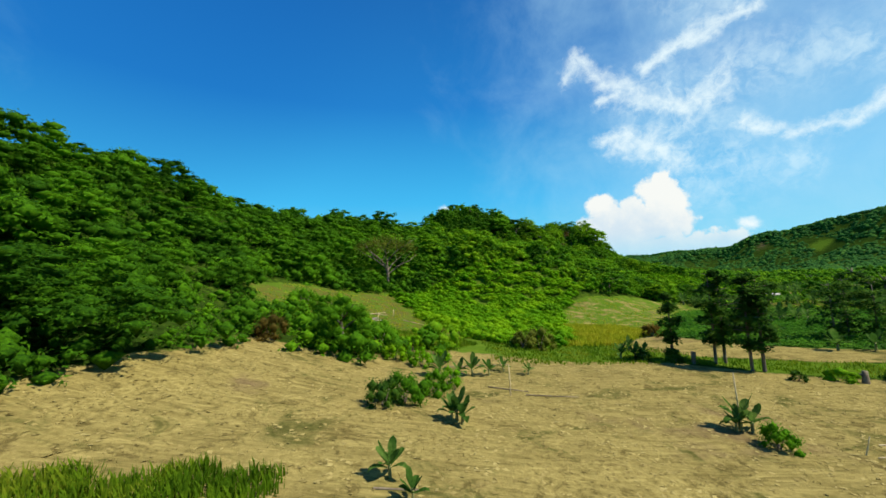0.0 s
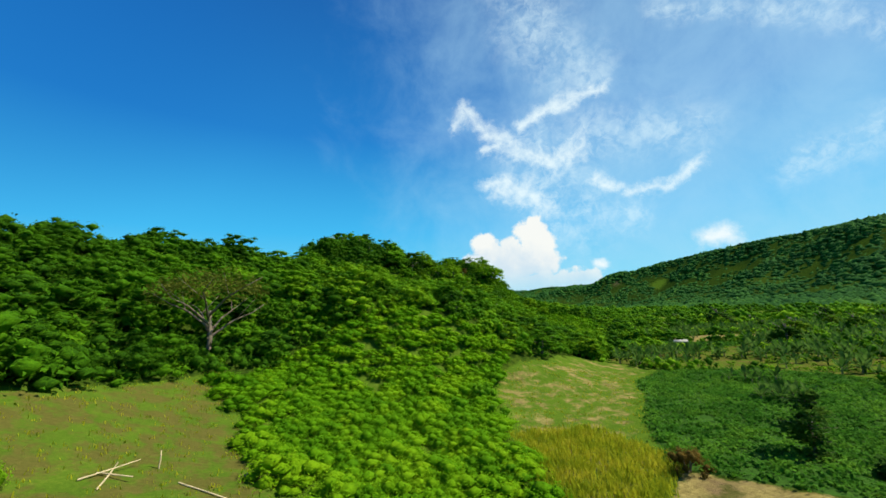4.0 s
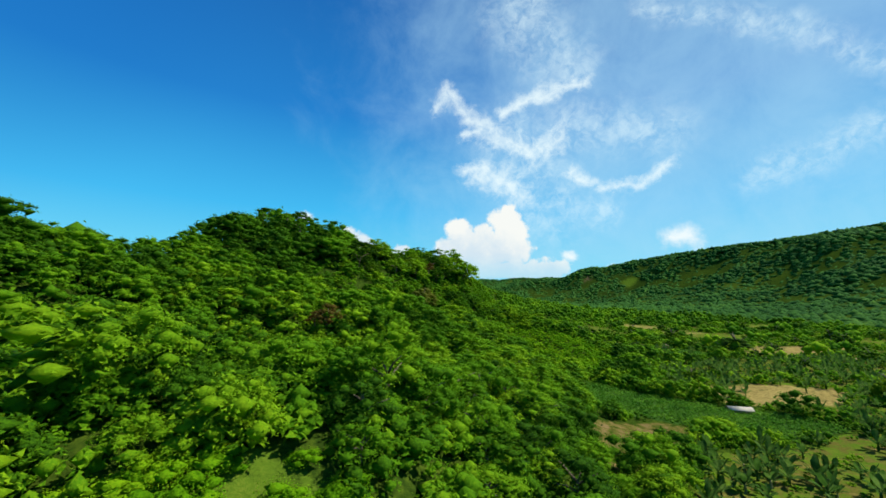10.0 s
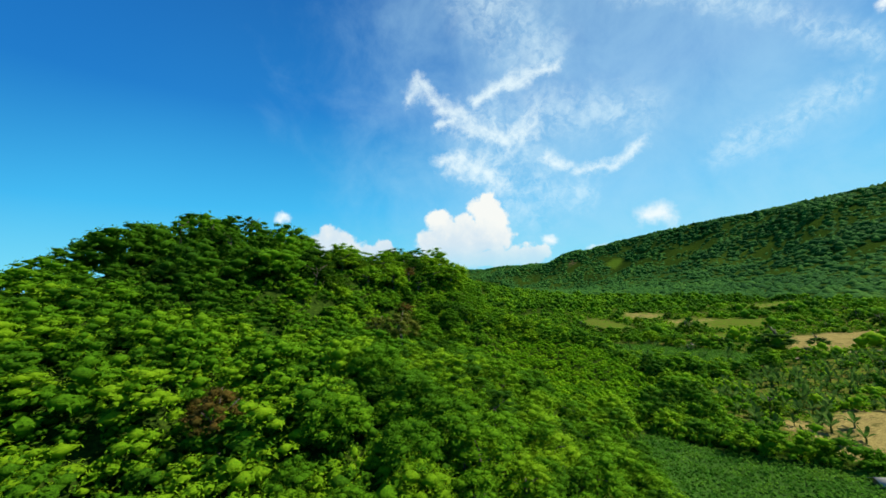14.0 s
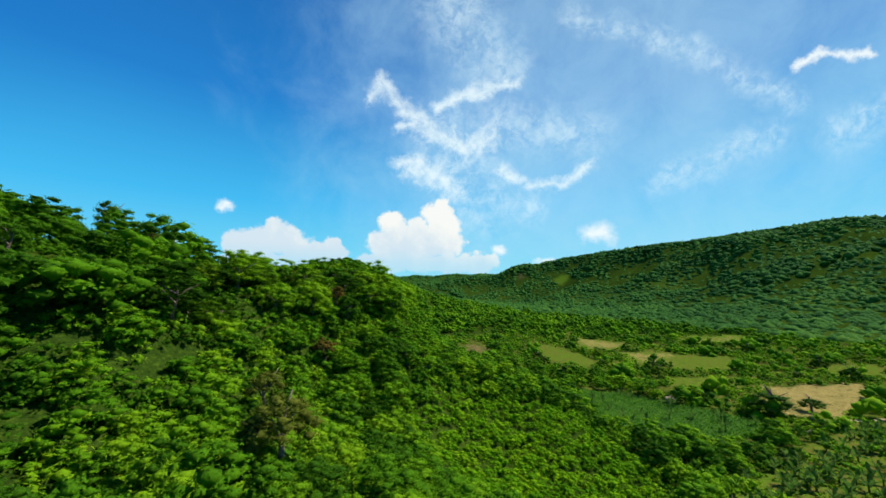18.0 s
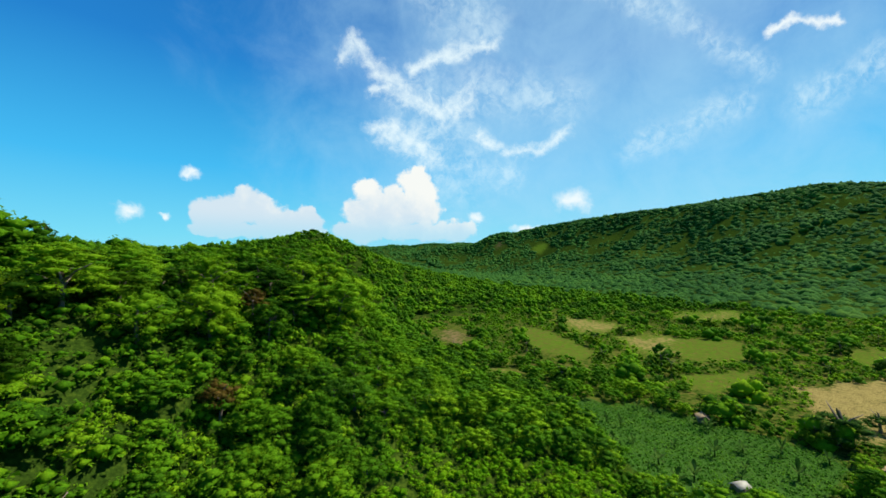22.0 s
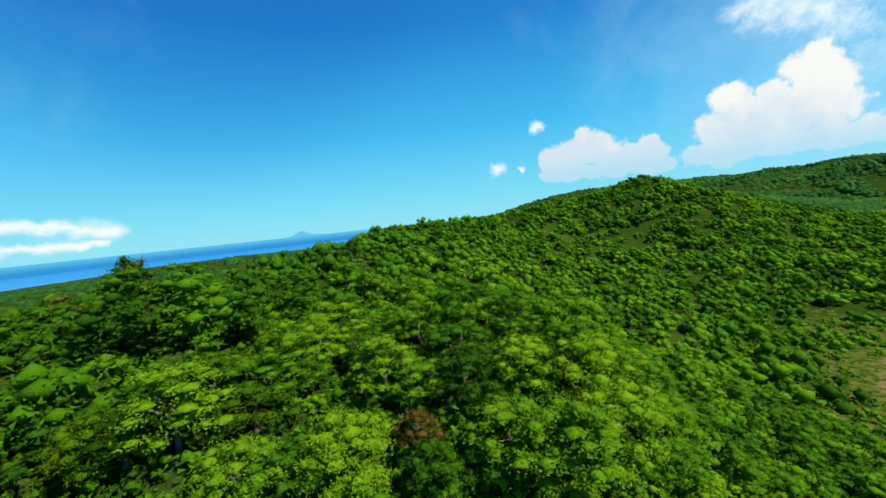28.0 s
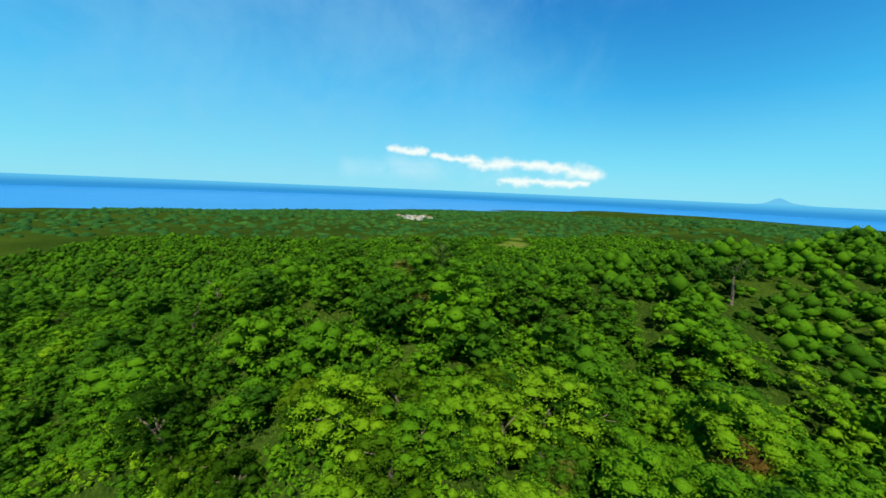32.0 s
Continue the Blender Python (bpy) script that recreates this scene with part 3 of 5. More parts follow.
def quick_mesh(name, verts, quads=None, tris=None, mats=(), smooth_shade=False, attrs=None, second=None):
    """A mesh from arrays of points, four-cornered and three-cornered faces."""
    me = bpy.data.meshes.new(name)
    quads = np.zeros((0, 4), np.int32) if quads is None else np.asarray(quads, np.int32)
    tris = np.zeros((0, 3), np.int32) if tris is None else np.asarray(tris, np.int32)
    me.vertices.add(len(verts))
    me.vertices.foreach_set("co", np.asarray(verts, np.float32).ravel())
    loops = np.concatenate([quads.ravel(), tris.ravel()])
    totals = np.concatenate([np.full(len(quads), 4), np.full(len(tris), 3)]).astype(np.int32)
    me.loops.add(len(loops))
    me.loops.foreach_set("vertex_index", loops.astype(np.int32))
    me.polygons.add(len(totals))
    me.polygons.foreach_set("loop_start", (np.cumsum(totals) - totals).astype(np.int32))
    me.polygons.foreach_set("loop_total", totals)
    if second is not None:
        me.polygons.foreach_set("material_index", (np.arange(len(totals)) >= second).astype(np.int32))
    if smooth_shade:
        me.polygons.foreach_set("use_smooth", np.ones(len(totals), bool))
    for key, values in (attrs or {}).items():
        me.attributes.new(key, "FLOAT", "POINT").data.foreach_set("value", np.asarray(values, np.float32).ravel())
    for m in mats:
        me.materials.append(m)
    me.update(calc_edges=True)
    return me


def spread(low, a, b, high, fine):
    """Grid lines, fine between a and b and wider and wider beyond."""
    out = [a]
    while out[-1] < b:
        out.append(out[-1] + fine)
    step = fine
    while out[-1] < high:
        step = min(step * 1.07, 60)
        out.append(out[-1] + step)
    step, left = fine, []
    p = a
    while p > low:
        step = min(step * 1.07, 60)
        p -= step
        left.append(p)
    return np.array(left[::-1] + out)


def build_ground():
    xs, ys = spread(-2600, -45, 120, 2600, 1.0), spread(-1500, -15, 110, 3600, 1.0)
    gx, gy = np.meshgrid(xs, ys)
    z = height(gx, gy)
    z = np.where(z < 1.0, np.minimum(z, -1.0), z)
    nx = len(xs)
    i = np.arange(len(ys) - 1)[:, None] * nx + np.arange(nx - 1)[None, :]
    quads = np.stack([i, i + 1, i + nx + 1, i + nx], -1).reshape(-1, 4)
    attrs = {
        "zone_grass": np.maximum(union(("strip", "verge", "bank", "pasture", "valley", "field_olive", "field_bright", "field_east", "field_upper", "field_dry", "field_pale", "glade", "yellow", "plain_field", "east_clearing"), gx, gy), 0.75 * inside("vine", gx, gy)),
        "zone_crop": union(("crop_near", "crop_far", "crop_slope"), gx, gy),
        "zone_straw": np.maximum(np.maximum(np.clip(1.9 * inside("straw_near", gx, gy, 5), 0, 1), union(("straw_far", "soil", "soil_far", "plain_soil"), gx, gy)), np.maximum(0.44 * inside("pasture", gx, gy, 3), np.maximum(0.56 * union(("field_pale", "field_dry"), gx, gy, 4), 0.47 * union(("field_upper", "plain_field", "glade"), gx, gy, 4)))),
        "zone_dull": np.maximum(np.maximum(0.51 * inside("bank", gx, gy), 0.50 * inside("valley", gx, gy)), 0.6 * inside("cut", gx, gy)),
        "zone_earth": np.maximum(0.54 * union(("scar", "east_scar"), gx, gy, 6), 0.42 * union(("cut",), gx, gy)),
    }
    low = smooth(39.5, 36.5, z) * smooth(140, 190, gx) * smooth(800, 550, np.hypot(gx, gy))
    attrs["zone_grass"] = np.maximum(attrs["zone_grass"], 0.5 * low)
    attrs["zone_dull"] = np.maximum(attrs["zone_dull"], 0.46 * low)
    attrs["zone_straw"] = np.maximum(attrs["zone_straw"], 0.24 * low * (1 - attrs["zone_crop"]))
    attrs["zone_straw"] = np.maximum(attrs["zone_straw"] * (1 - inside("strip", gx, gy)), 0.26 * inside("valley", gx, gy, 6))
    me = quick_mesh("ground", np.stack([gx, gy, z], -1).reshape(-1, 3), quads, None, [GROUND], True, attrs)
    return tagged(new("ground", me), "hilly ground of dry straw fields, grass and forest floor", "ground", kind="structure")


build_ground()
CENTRE = (80.0, 200.0)


def disc(name, radius, z, mat, rings=40, turns=96):
    r = np.linspace(0, 1, rings) ** 1.5 * radius
    a = np.linspace(0, 2 * np.pi, turns, endpoint=False)
    rr, aa = np.meshgrid(r, a, indexing="ij")
    v = np.stack([CENTRE[0] + rr * np.cos(aa), CENTRE[1] + rr * np.sin(aa), np.full(rr.shape, z)], -1).reshape(-1, 3)
    q = [(i * turns + j, i * turns + (j + 1) % turns, (i + 1) * turns + (j + 1) % turns, (i + 1) * turns + j) for i in range(rings - 1) for j in range(turns)]
    return quick_mesh(name, v, q, None, [mat])


tagged(new("water", disc("water", 4700.0, 0.0, SEA)), "calm deep blue sea reaching the horizon", "sea", kind="structure")
# upright self-lit ring added in place of the far sea, haze painted upwards
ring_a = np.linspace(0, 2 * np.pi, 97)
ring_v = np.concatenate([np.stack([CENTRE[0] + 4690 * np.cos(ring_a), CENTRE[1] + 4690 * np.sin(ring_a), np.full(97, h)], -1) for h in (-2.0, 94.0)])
tagged(new("backdrop", quick_mesh("backdrop", ring_v, [(j + 1, j, j + 97, j + 98) for j in range(96)], None, [FAR_SEA_HAZE])), "glowing upright backdrop coloured as far sea, with painted haze towards the horizon", "sea", kind="structure")

# ---- forest ----
rng = np.random.default_rng(7)


def blob(rand, rough=False):
    """A lumpy ball: an eight-sided one as the dark heart of a clump, or a rougher stone."""
    if not rough:
        pts = np.array([(0, 0, 0.85), (0.95, 0, 0.2), (0, 0.95, 0.2), (-0.95, 0, 0.2), (0, -0.95, 0.2), (0, 0, -0.8)], float)
        tris = [(0, 1, 2), (0, 2, 3), (0, 3, 4), (0, 4, 1), (5, 2, 1), (5, 3, 2), (5, 4, 3), (5, 1, 4)]
        a = rand.random() * 1.57
        x, y = pts[:, 0] * math.cos(a) - pts[:, 1] * math.sin(a), pts[:, 0] * math.sin(a) + pts[:, 1] * math.cos(a)
        return np.stack([x, y, pts[:, 2]], 1) * (1 + 0.12 * rand.standard_normal((6, 1))), np.array(tris)
    a = np.arange(6) * np.pi / 3
    pts = [(0, 0, 1)] + [(0.87 * np.cos(t), 0.87 * np.sin(t), 0.5) for t in a] + [(np.cos(t + 0.5), np.sin(t + 0.5), -0.25) for t in a] + [(0, 0, -0.7)]
    tris = [(0, 1 + i, 1 + (i + 1) % 6) for i in range(6)]
    for i in range(6):
        j = (i + 1) % 6
        tris += [(1 + i, 7 + i, 1 + j), (1 + j, 7 + i, 7 + j), (7 + i, 13, 7 + j)]
    return np.array(pts) * (1 + 0.16 * rand.standard_normal((14, 1))), np.array(tris)


def leaf_quads(rand, centre, normal, size):
    """Pointed leaves or small sprays: one bent diamond each."""
    n = len(centre)
    normal = normal / np.linalg.norm(normal, axis=1, keepdims=True)
    side = np.cross(normal, rand.standard_normal((n, 3)))
    side /= np.linalg.norm(side, axis=1, keepdims=True) + 1e-9
    ahead = np.cross(side, normal)
    s = (size * (0.65 + 0.7 * rand.random(n)))[:, None]
    droop = normal * s * 0.22
    return np.stack([centre - ahead * s * 0.9, centre + side * s * 0.5 - droop * 0.2, centre + ahead * s - droop, centre - side * s * 0.5 - droop * 0.2], 1)


def leaf_tris(rand, centre, normal, size, outward=None):
    """Small pointed sprays: one triangle each, pointing outwards."""
    n = len(centre)
    normal = normal / np.linalg.norm(normal, axis=1, keepdims=True)
    way_out = rand.standard_normal((n, 3)) if outward is None else outward + 0.5 * rand.standard_normal((n, 3))
    side = np.cross(normal, way_out)
    side /= np.linalg.norm(side, axis=1, keepdims=True) + 1e-9
    ahead = np.cross(side, normal)
    s = (size * (0.6 + 0.8 * rand.random(n)))[:, None]
    return np.stack([centre - ahead * s * 0.8 - side * s * 0.55, centre - ahead * s * 0.6 + side * s * 0.6, centre + ahead * s - normal * s * 0.3], 1)


def crown(rand, radius, tall, clumps, leaves, leaf, flat=0.6, core=0.66, lump=0.4):
    """Leaf points (n, 3, 3), heart points and heart triangles of a crown that stands on z = 0: many small clumps of leaves over a dome."""
    quads, hv, ht, count = [], [], [], 0
    for c in range(clumps):
        f = (c + 0.5) / clumps
        a = c * 2.4 + 0.7 * rand.random()
        lift = 1 - f
        r = radius * (1.02 - 0.75 * lump) * math.sqrt(1 - lift ** 2.2) * (0.8 + 0.4 * rand.random())
        z = tall * (0.12 + 0.74 * lift) + 0.10 * tall * rand.standard_normal()
        rc = radius * lump * (0.7 + 0.6 * rand.random())
        mid = np.array([r * math.cos(a), r * math.sin(a), z])
        d = rand.standard_normal((leaves, 3))
        d[:, 2] = np.abs(d[:, 2]) * 1.1 - 0.5
        d /= np.linalg.norm(d, axis=1, keepdims=True)
        shell = (0.66 + 0.46 * rand.random((leaves, 1)))
        pos = mid + d * shell * np.array([rc, rc, rc * flat * 1.2])
        nrm = d * 0.62 + np.array([0, 0, 0.80]) + 0.45 * rand.standard_normal((leaves, 3))
        quads.append(leaf_tris(rand, pos, nrm, np.full(leaves, leaf)))
        bv, bt = blob(rand)
        hv.append(mid + bv * np.array([rc, rc, rc * flat * 1.2]) * core)
        ht.append(bt + count)
        count += len(bv)
    return np.concatenate(quads), np.concatenate(hv), np.concatenate(ht)


def shade_of(rows):
    """A tone for each plant: most are middling, some dark, a few yellow-green; plants side by side lean the same way.
    Towards the west the tones drop, which paints the shaded side of the ridge.
    """
    own = np.abs(np.modf(np.sin(rows[:, 0] * 12.9898 + rows[:, 1] * 78.233) * 43758.5453)[0])
    near_by = 0.5 + 0.5 * np.sin(rows[:, 0] / 11.0 + 1.3 * np.sin(rows[:, 1] / 17.0)) * np.sin(rows[:, 1] / 13.0 + 0.4)
    patch = 0.5 + 0.5 * np.sin(rows[:, 0] / 71.0 + 1.7 * np.sin(rows[:, 1] / 97.0)) * np.sin(rows[:, 1] / 63.0 + rows[:, 0] / 140.0)
    far_off = smooth(400, 520, rows[:, 0])
    own = own * (1 - 0.45 * far_off) + 0.45 * far_off * patch
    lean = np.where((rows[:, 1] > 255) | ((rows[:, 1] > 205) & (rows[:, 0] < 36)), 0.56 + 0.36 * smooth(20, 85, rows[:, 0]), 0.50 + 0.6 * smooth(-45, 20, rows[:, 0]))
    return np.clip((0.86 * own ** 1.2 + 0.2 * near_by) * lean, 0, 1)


def bake(name, kinds, places, mats, label, category="forest"):
    """Many crowns in one mesh: places are rows (x, y, z, turn, wide, high, kind)."""
    lv, cv, ct, tone, dull, count = [], [], [], [], [], 0
    for k, (q, hv, ht) in enumerate(kinds):
        rows = places[places[:, 6] == k]
        if not len(rows):
            continue
        co, si = np.cos(rows[:, 3]), np.sin(rows[:, 3])

        def put(p):
            x = p[None, :, 0] * co[:, None] - p[None, :, 1] * si[:, None]
            y = p[None, :, 0] * si[:, None] + p[None, :, 1] * co[:, None]
            return np.stack([x * rows[:, 4, None] + rows[:, 0, None], y * rows[:, 4, None] + rows[:, 1, None], p[None, :, 2] * rows[:, 5, None] + rows[:, 2, None]], -1)

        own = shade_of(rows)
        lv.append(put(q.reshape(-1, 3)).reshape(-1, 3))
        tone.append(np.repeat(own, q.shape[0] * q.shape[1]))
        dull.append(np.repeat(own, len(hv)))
        h = put(hv)
        cv.append(h.reshape(-1, 3))
        ct.append((ht[None] + (np.arange(len(rows)) * len(hv))[:, None, None]).reshape(-1, 3) + count)
        count += len(rows) * len(hv)
    lv, cv, ct, attrs = np.concatenate(lv), np.concatenate(cv), np.concatenate(ct), {"tone": np.concatenate(tone + dull)}
    k = kinds[0][0].shape[1]
    faces = np.arange(len(lv)).reshape(-1, k)
    if k == 4:
        me = quick_mesh(name, np.concatenate([lv, cv]), faces, ct + len(lv), mats, smooth_shade=True, attrs=attrs)
    else:
        me = quick_mesh(name, np.concatenate([lv, cv]), None, np.concatenate([faces, ct + len(lv)]), mats, smooth_shade=True, attrs=attrs)
    return tagged(new(name, me), label, category, kind="stuff")


def scatter(x0, x1, y0, y1, gap, rand, wobble=0.45):
    gx, gy = np.meshgrid(np.arange(x0, x1, gap), np.arange(y0, y1, gap))
    gx = gx + gap * wobble * (2 * rand.random(gx.shape) - 1)
    gy = gy + gap * wobble * (2 * rand.random(gy.shape) - 1)
    return gx.ravel(), gy.ravel()


LINE = [(0, 0), (34, 104), (95, 196), (110, 232), (114, 265)]


def from_line(x, y):
    best = np.full(np.shape(x), 1e9)
    for (ax, ay), (bx, by) in zip(LINE, LINE[1:]):
        dx, dy = bx - ax, by - ay
        t = np.clip(((x - ax) * dx + (y - ay) * dy) / (dx * dx + dy * dy), 0, 1)
        best = np.minimum(best, np.hypot(x - ax - t * dx, y - ay - t * dy))
    return best


OPEN = tuple(ZONES)


def wooded(x, y, margin=1.5):
    return union(OPEN, x, y, margin) < 0.08


def rows_for(x, y, rand, kinds, wide, high, sink=0.0, lift=None):
    n = len(x)
    w = wide[0] + (wide[1] - wide[0]) * rand.random(n)
    h = w * (high[0] + (high[1] - high[0]) * rand.random(n))
    z = height(x, y) - sink + (0 if lift is None else lift)
    return np.stack([x, y, z, rand.random(n) * 6.283, w, h, rand.integers(0, kinds, n)], 1)


def valley_side(x, y):
    """Open country on the low ground to the east."""
    return smooth(39.5, 36.5, height(x, y)) * smooth(150, 200, x) * smooth(900, 600, np.hypot(x, y))


CLOSE_KINDS = [crown(rng, 1.0, 1.15, 24, 80, 0.040, 0.56, 0.74, 0.33) for _ in range(6)] + [crown(rng, 1.0, 1.5, 28, 66, 0.040, 0.40, 0.74, 0.33) for _ in range(4)]
FINE_KINDS = [crown(rng, 1.0, 1.15, 34, 110, 0.031, 0.56, 0.76, 0.29) for _ in range(6)] + [crown(rng, 1.0, 1.5, 40, 90, 0.031, 0.38, 0.76, 0.29) for _ in range(4)]
NEAR_KINDS = [crown(rng, 1.0, 1.15, 13, 30, 0.068, 0.58, 0.78, 0.40) for _ in range(6)] + [crown(rng, 1.0, 1.5, 15, 26, 0.068, 0.44, 0.78, 0.40) for _ in range(4)]
MID_KINDS = [crown(rng, 1.0, 1.0, 5, 9, 0.125, 0.8, 0.86, 0.50) for _ in range(6)]
FAR_KINDS = []
for _ in range(8):
    bv, bt = blob(rng, True)
    side_v, side_t = blob(rng)
    a = 6.283 * rng.random()
    side_v = side_v * 0.5 + np.array([0.7 * math.cos(a), 0.7 * math.sin(a), 0.15])
    FAR_KINDS.append((np.zeros((0, 3, 3)), np.concatenate([bv * np.array([1, 1, 0.9]), side_v]), np.concatenate([bt, side_t + len(bv)])))
SHRUB_KINDS = [crown(rng, 1.0, 0.62, 9, 74, 0.046, 0.6, 0.74, 0.48) for _ in range(6)]
LOW_KINDS = [crown(rng, 1.0, 0.8, 5, 9, 0.16, 0.8, 0.74, 0.42) for _ in range(6)]
BUSH_KINDS = [crown(rng, 1.0, 0.9, 6, 25, 0.085, 0.8, 0.74, 0.42) for _ in range(6)]


def skewed(n, low, high):
    return low + (high - low) * rng.random(n) ** 1.5


# broad-leaved trees beside the flight: low and crowded on the slope, tall on the ridge


def hill_trees(gap, low, high, lift, part_of):
    tx, ty = scatter(-130, 240, -60, 420, gap, rng, 0.8)
    dist = from_line(tx, ty)
    keep = wooded(tx, ty, 1.0) & (dist < 105) & (rng.random(len(tx)) > 0.4 * valley_side(tx, ty)) & ~((ty < 20) & (tx > -24)) & (ty > -20) & part_of(tx, ty) & (np.hypot(tx + 14, ty - 100) > 6.5)
    tx, ty, dist = tx[keep], ty[keep], dist[keep]
    rows = rows_for(tx, ty, rng, 10, (1.0, 1.0), (0.8, 1.15))
    size = skewed(len(rows), low, high)
    rows[:, 4] *= size
    rows[:, 5] *= size
    rows[:, 2] += rows[:, 4] * (lift * rng.random(len(rows)) ** 1.4 - 0.05)
    return rows, dist


def on_ridge(x, y):
    return (height(x, y) + 3 * np.sin(x / 9.0) * np.sin(y / 11.0) > 66) & (y > 214)


low_trees, low_dist = hill_trees(4.7, 2.3, 4.3, 0.7, lambda x, y: ~on_ridge(x, y))
tall_trees, tall_dist = hill_trees(6.3, 3.0, 7.0, 1.0, on_ridge)
a, b = np.argsort(low_dist), np.argsort(tall_dist)
SINGLE, SINGLE_TALL = low_trees[a[:130]], tall_trees[b[:90]]
a, b = a[130:], b[90:]
fine_low = (low_dist < 25) | ((low_dist < 46) & (low_trees[:, 1] < 95) & (low_trees[:, 0] < 0))
bake("forest", CLOSE_KINDS, np.concatenate([low_trees[a][fine_low[a]], tall_trees[b][tall_dist[b] < 56]]), [LEAF_FOREST], "dense broad-leaved tropical forest covering the hillside")
bake("forest_slope", NEAR_KINDS, np.concatenate([low_trees[a][~fine_low[a]], tall_trees[b][tall_dist[b] >= 56]]), [LEAF_FOREST], "dense broad-leaved tropical forest on the ridge")
tx, ty = -420 + 900 * rng.random(13500), -140 + 900 * rng.random(13500)
dist = from_line(tx, ty)
keep = wooded(tx, ty) & (dist >= 103) & (height(tx, ty) > 30) & (rng.random(len(tx)) > 0.72 * valley_side(tx, ty)) & ((ty > 20) | (tx > -60))
tx, ty = tx[keep], ty[keep]
mid = rows_for(tx, ty, rng, len(MID_KINDS), (3.2, 7.0), (0.65, 1.15), lift=(3.4 * rng.random(len(tx)) - 1.2) * (1 - valley_side(tx, ty)) - 0.9 * valley_side(tx, ty))
bake("forest_beyond", MID_KINDS, mid, [LEAF_FOREST], "dense broad-leaved forest on the farther slopes")
def far_places(x0, x1, y0, y1, count):
    tx, ty = x0 + (x1 - x0) * rng.random(count), y0 + (y1 - y0) * rng.random(count)
    keep = wooded(tx, ty) & ((tx < -420) | (tx > 480) | (ty > 760) | (ty < -140)) & (height(tx, ty) > 5)
    return tx[keep], ty[keep]


near_x, near_y = far_places(470, 1290, 150, 1900, 22000)
tx, ty = far_places(470, 1290, -420, 150, 2500)
tx, ty = np.concatenate([near_x, tx]), np.concatenate([near_y, ty])
far = rows_for(tx, ty, rng, len(FAR_KINDS), (3.4, 8.4), (0.6, 1.15), sink=0.5)
far[:, 2] -= 0.30 * far[:, 5]
bake("far_forest", FAR_KINDS, far, [LEAF_FAR_HAZED], "dark green forest on the distant hills, haze tinted into the leaves")
tx, ty = far_places(-1900, 480, -300, 2050, 10000)
keep = ((ty > 0) | (tx < -250)) & ((tx > -1100) | (ty < 1300))
plain = rows_for(tx[keep], ty[keep], rng, len(FAR_KINDS), (5.0, 10.0), (0.5, 0.9), sink=1.0)
bake("plain_forest", FAR_KINDS, plain, [LEAF_FAR_HAZED], "dark green woods and plantations on the coastal plain, haze tinted into the leaves")
vx, vy = scatter(-15, 65, 50, 126, 1.75, rng, 0.8)
keep = inside("vine", vx, vy, 2.5) > 0.25 + 0.3 * rng.random(len(vx))
vine = rows_for(vx[keep], vy[keep], rng, len(SHRUB_KINDS), (1.2, 2.5), (0.7, 1.15))
bake("vine_cover", SHRUB_KINDS, vine, [LEAF_VINE], "bright green creeping vines smothering the low slope", "vines")
# undergrowth where the forest meets open land
ux, uy = scatter(-40, 160, 5, 290, 3.1, rng)
edge_of = np.maximum(union(("straw_near", "strip", "bank", "pasture", "straw_far", "cut", "crop_slope", "valley", "vine"), ux, uy, 11.0), smooth(46, 34, from_line(ux, uy)))
keep = (wooded(ux, uy, 0.3) | ((inside("hedge", ux, uy, 0.5) > 0.5) & (rng.random(len(ux)) < 0.8))) & (edge_of > 0.06) & (from_line(ux, uy) < 70) & ~((uy < 16) & (ux > -26))
under = rows_for(ux[keep], uy[keep], rng, len(BUSH_KINDS), (1.4, 2.8), (0.8, 1.3), sink=0.3)
bake("undergrowth", BUSH_KINDS, under, [LEAF_FOREST], "leafy undergrowth and bushes along the forest edge", "bushes")
# low growth under the trees of the ridge and the hillside
ux, uy = scatter(-70, 190, 60, 440, 3.3, rng, 0.9)
keep = wooded(ux, uy, 0.3) & (from_line(ux, uy) < 92) & (height(ux, uy) > 40)
close = keep & (from_line(ux, uy) < 11)
bake("leafy_thicket", BUSH_KINDS, rows_for(ux[close], uy[close], rng, len(BUSH_KINDS), (1.8, 3.2), (0.6, 1.1), sink=0.3), [LEAF_FOREST], "fine-leaved thicket on the crest of the ridge", "bushes")
keep = keep & ~close
bake("low_growth", LOW_KINDS, rows_for(ux[keep], uy[keep], rng, len(LOW_KINDS), (1.8, 3.4), (0.6, 1.1), sink=0.3), [LEAF_FOREST], "leafy low growth under the forest trees", "bushes")


# ---- things ----
def part(name, me, parent, label="", m=None):
    ob = new(name, me)
    ob.parent = parent
    if m is not None:
        ob.matrix_basis = m
    return tagged(ob, label)


def stand(name, x, y, label, category, group="", turn=0.0, size=1.0, sink=0.05, lean=(0, 0)):
    ob = new(name)
    ob.empty_display_size = 0.3
    ob.matrix_basis = pose(x, y, float(height(x, y)) - sink, lean[0], lean[1], turn) @ Matrix.Scale(size, 4)
    return tagged(ob, label, category, group)


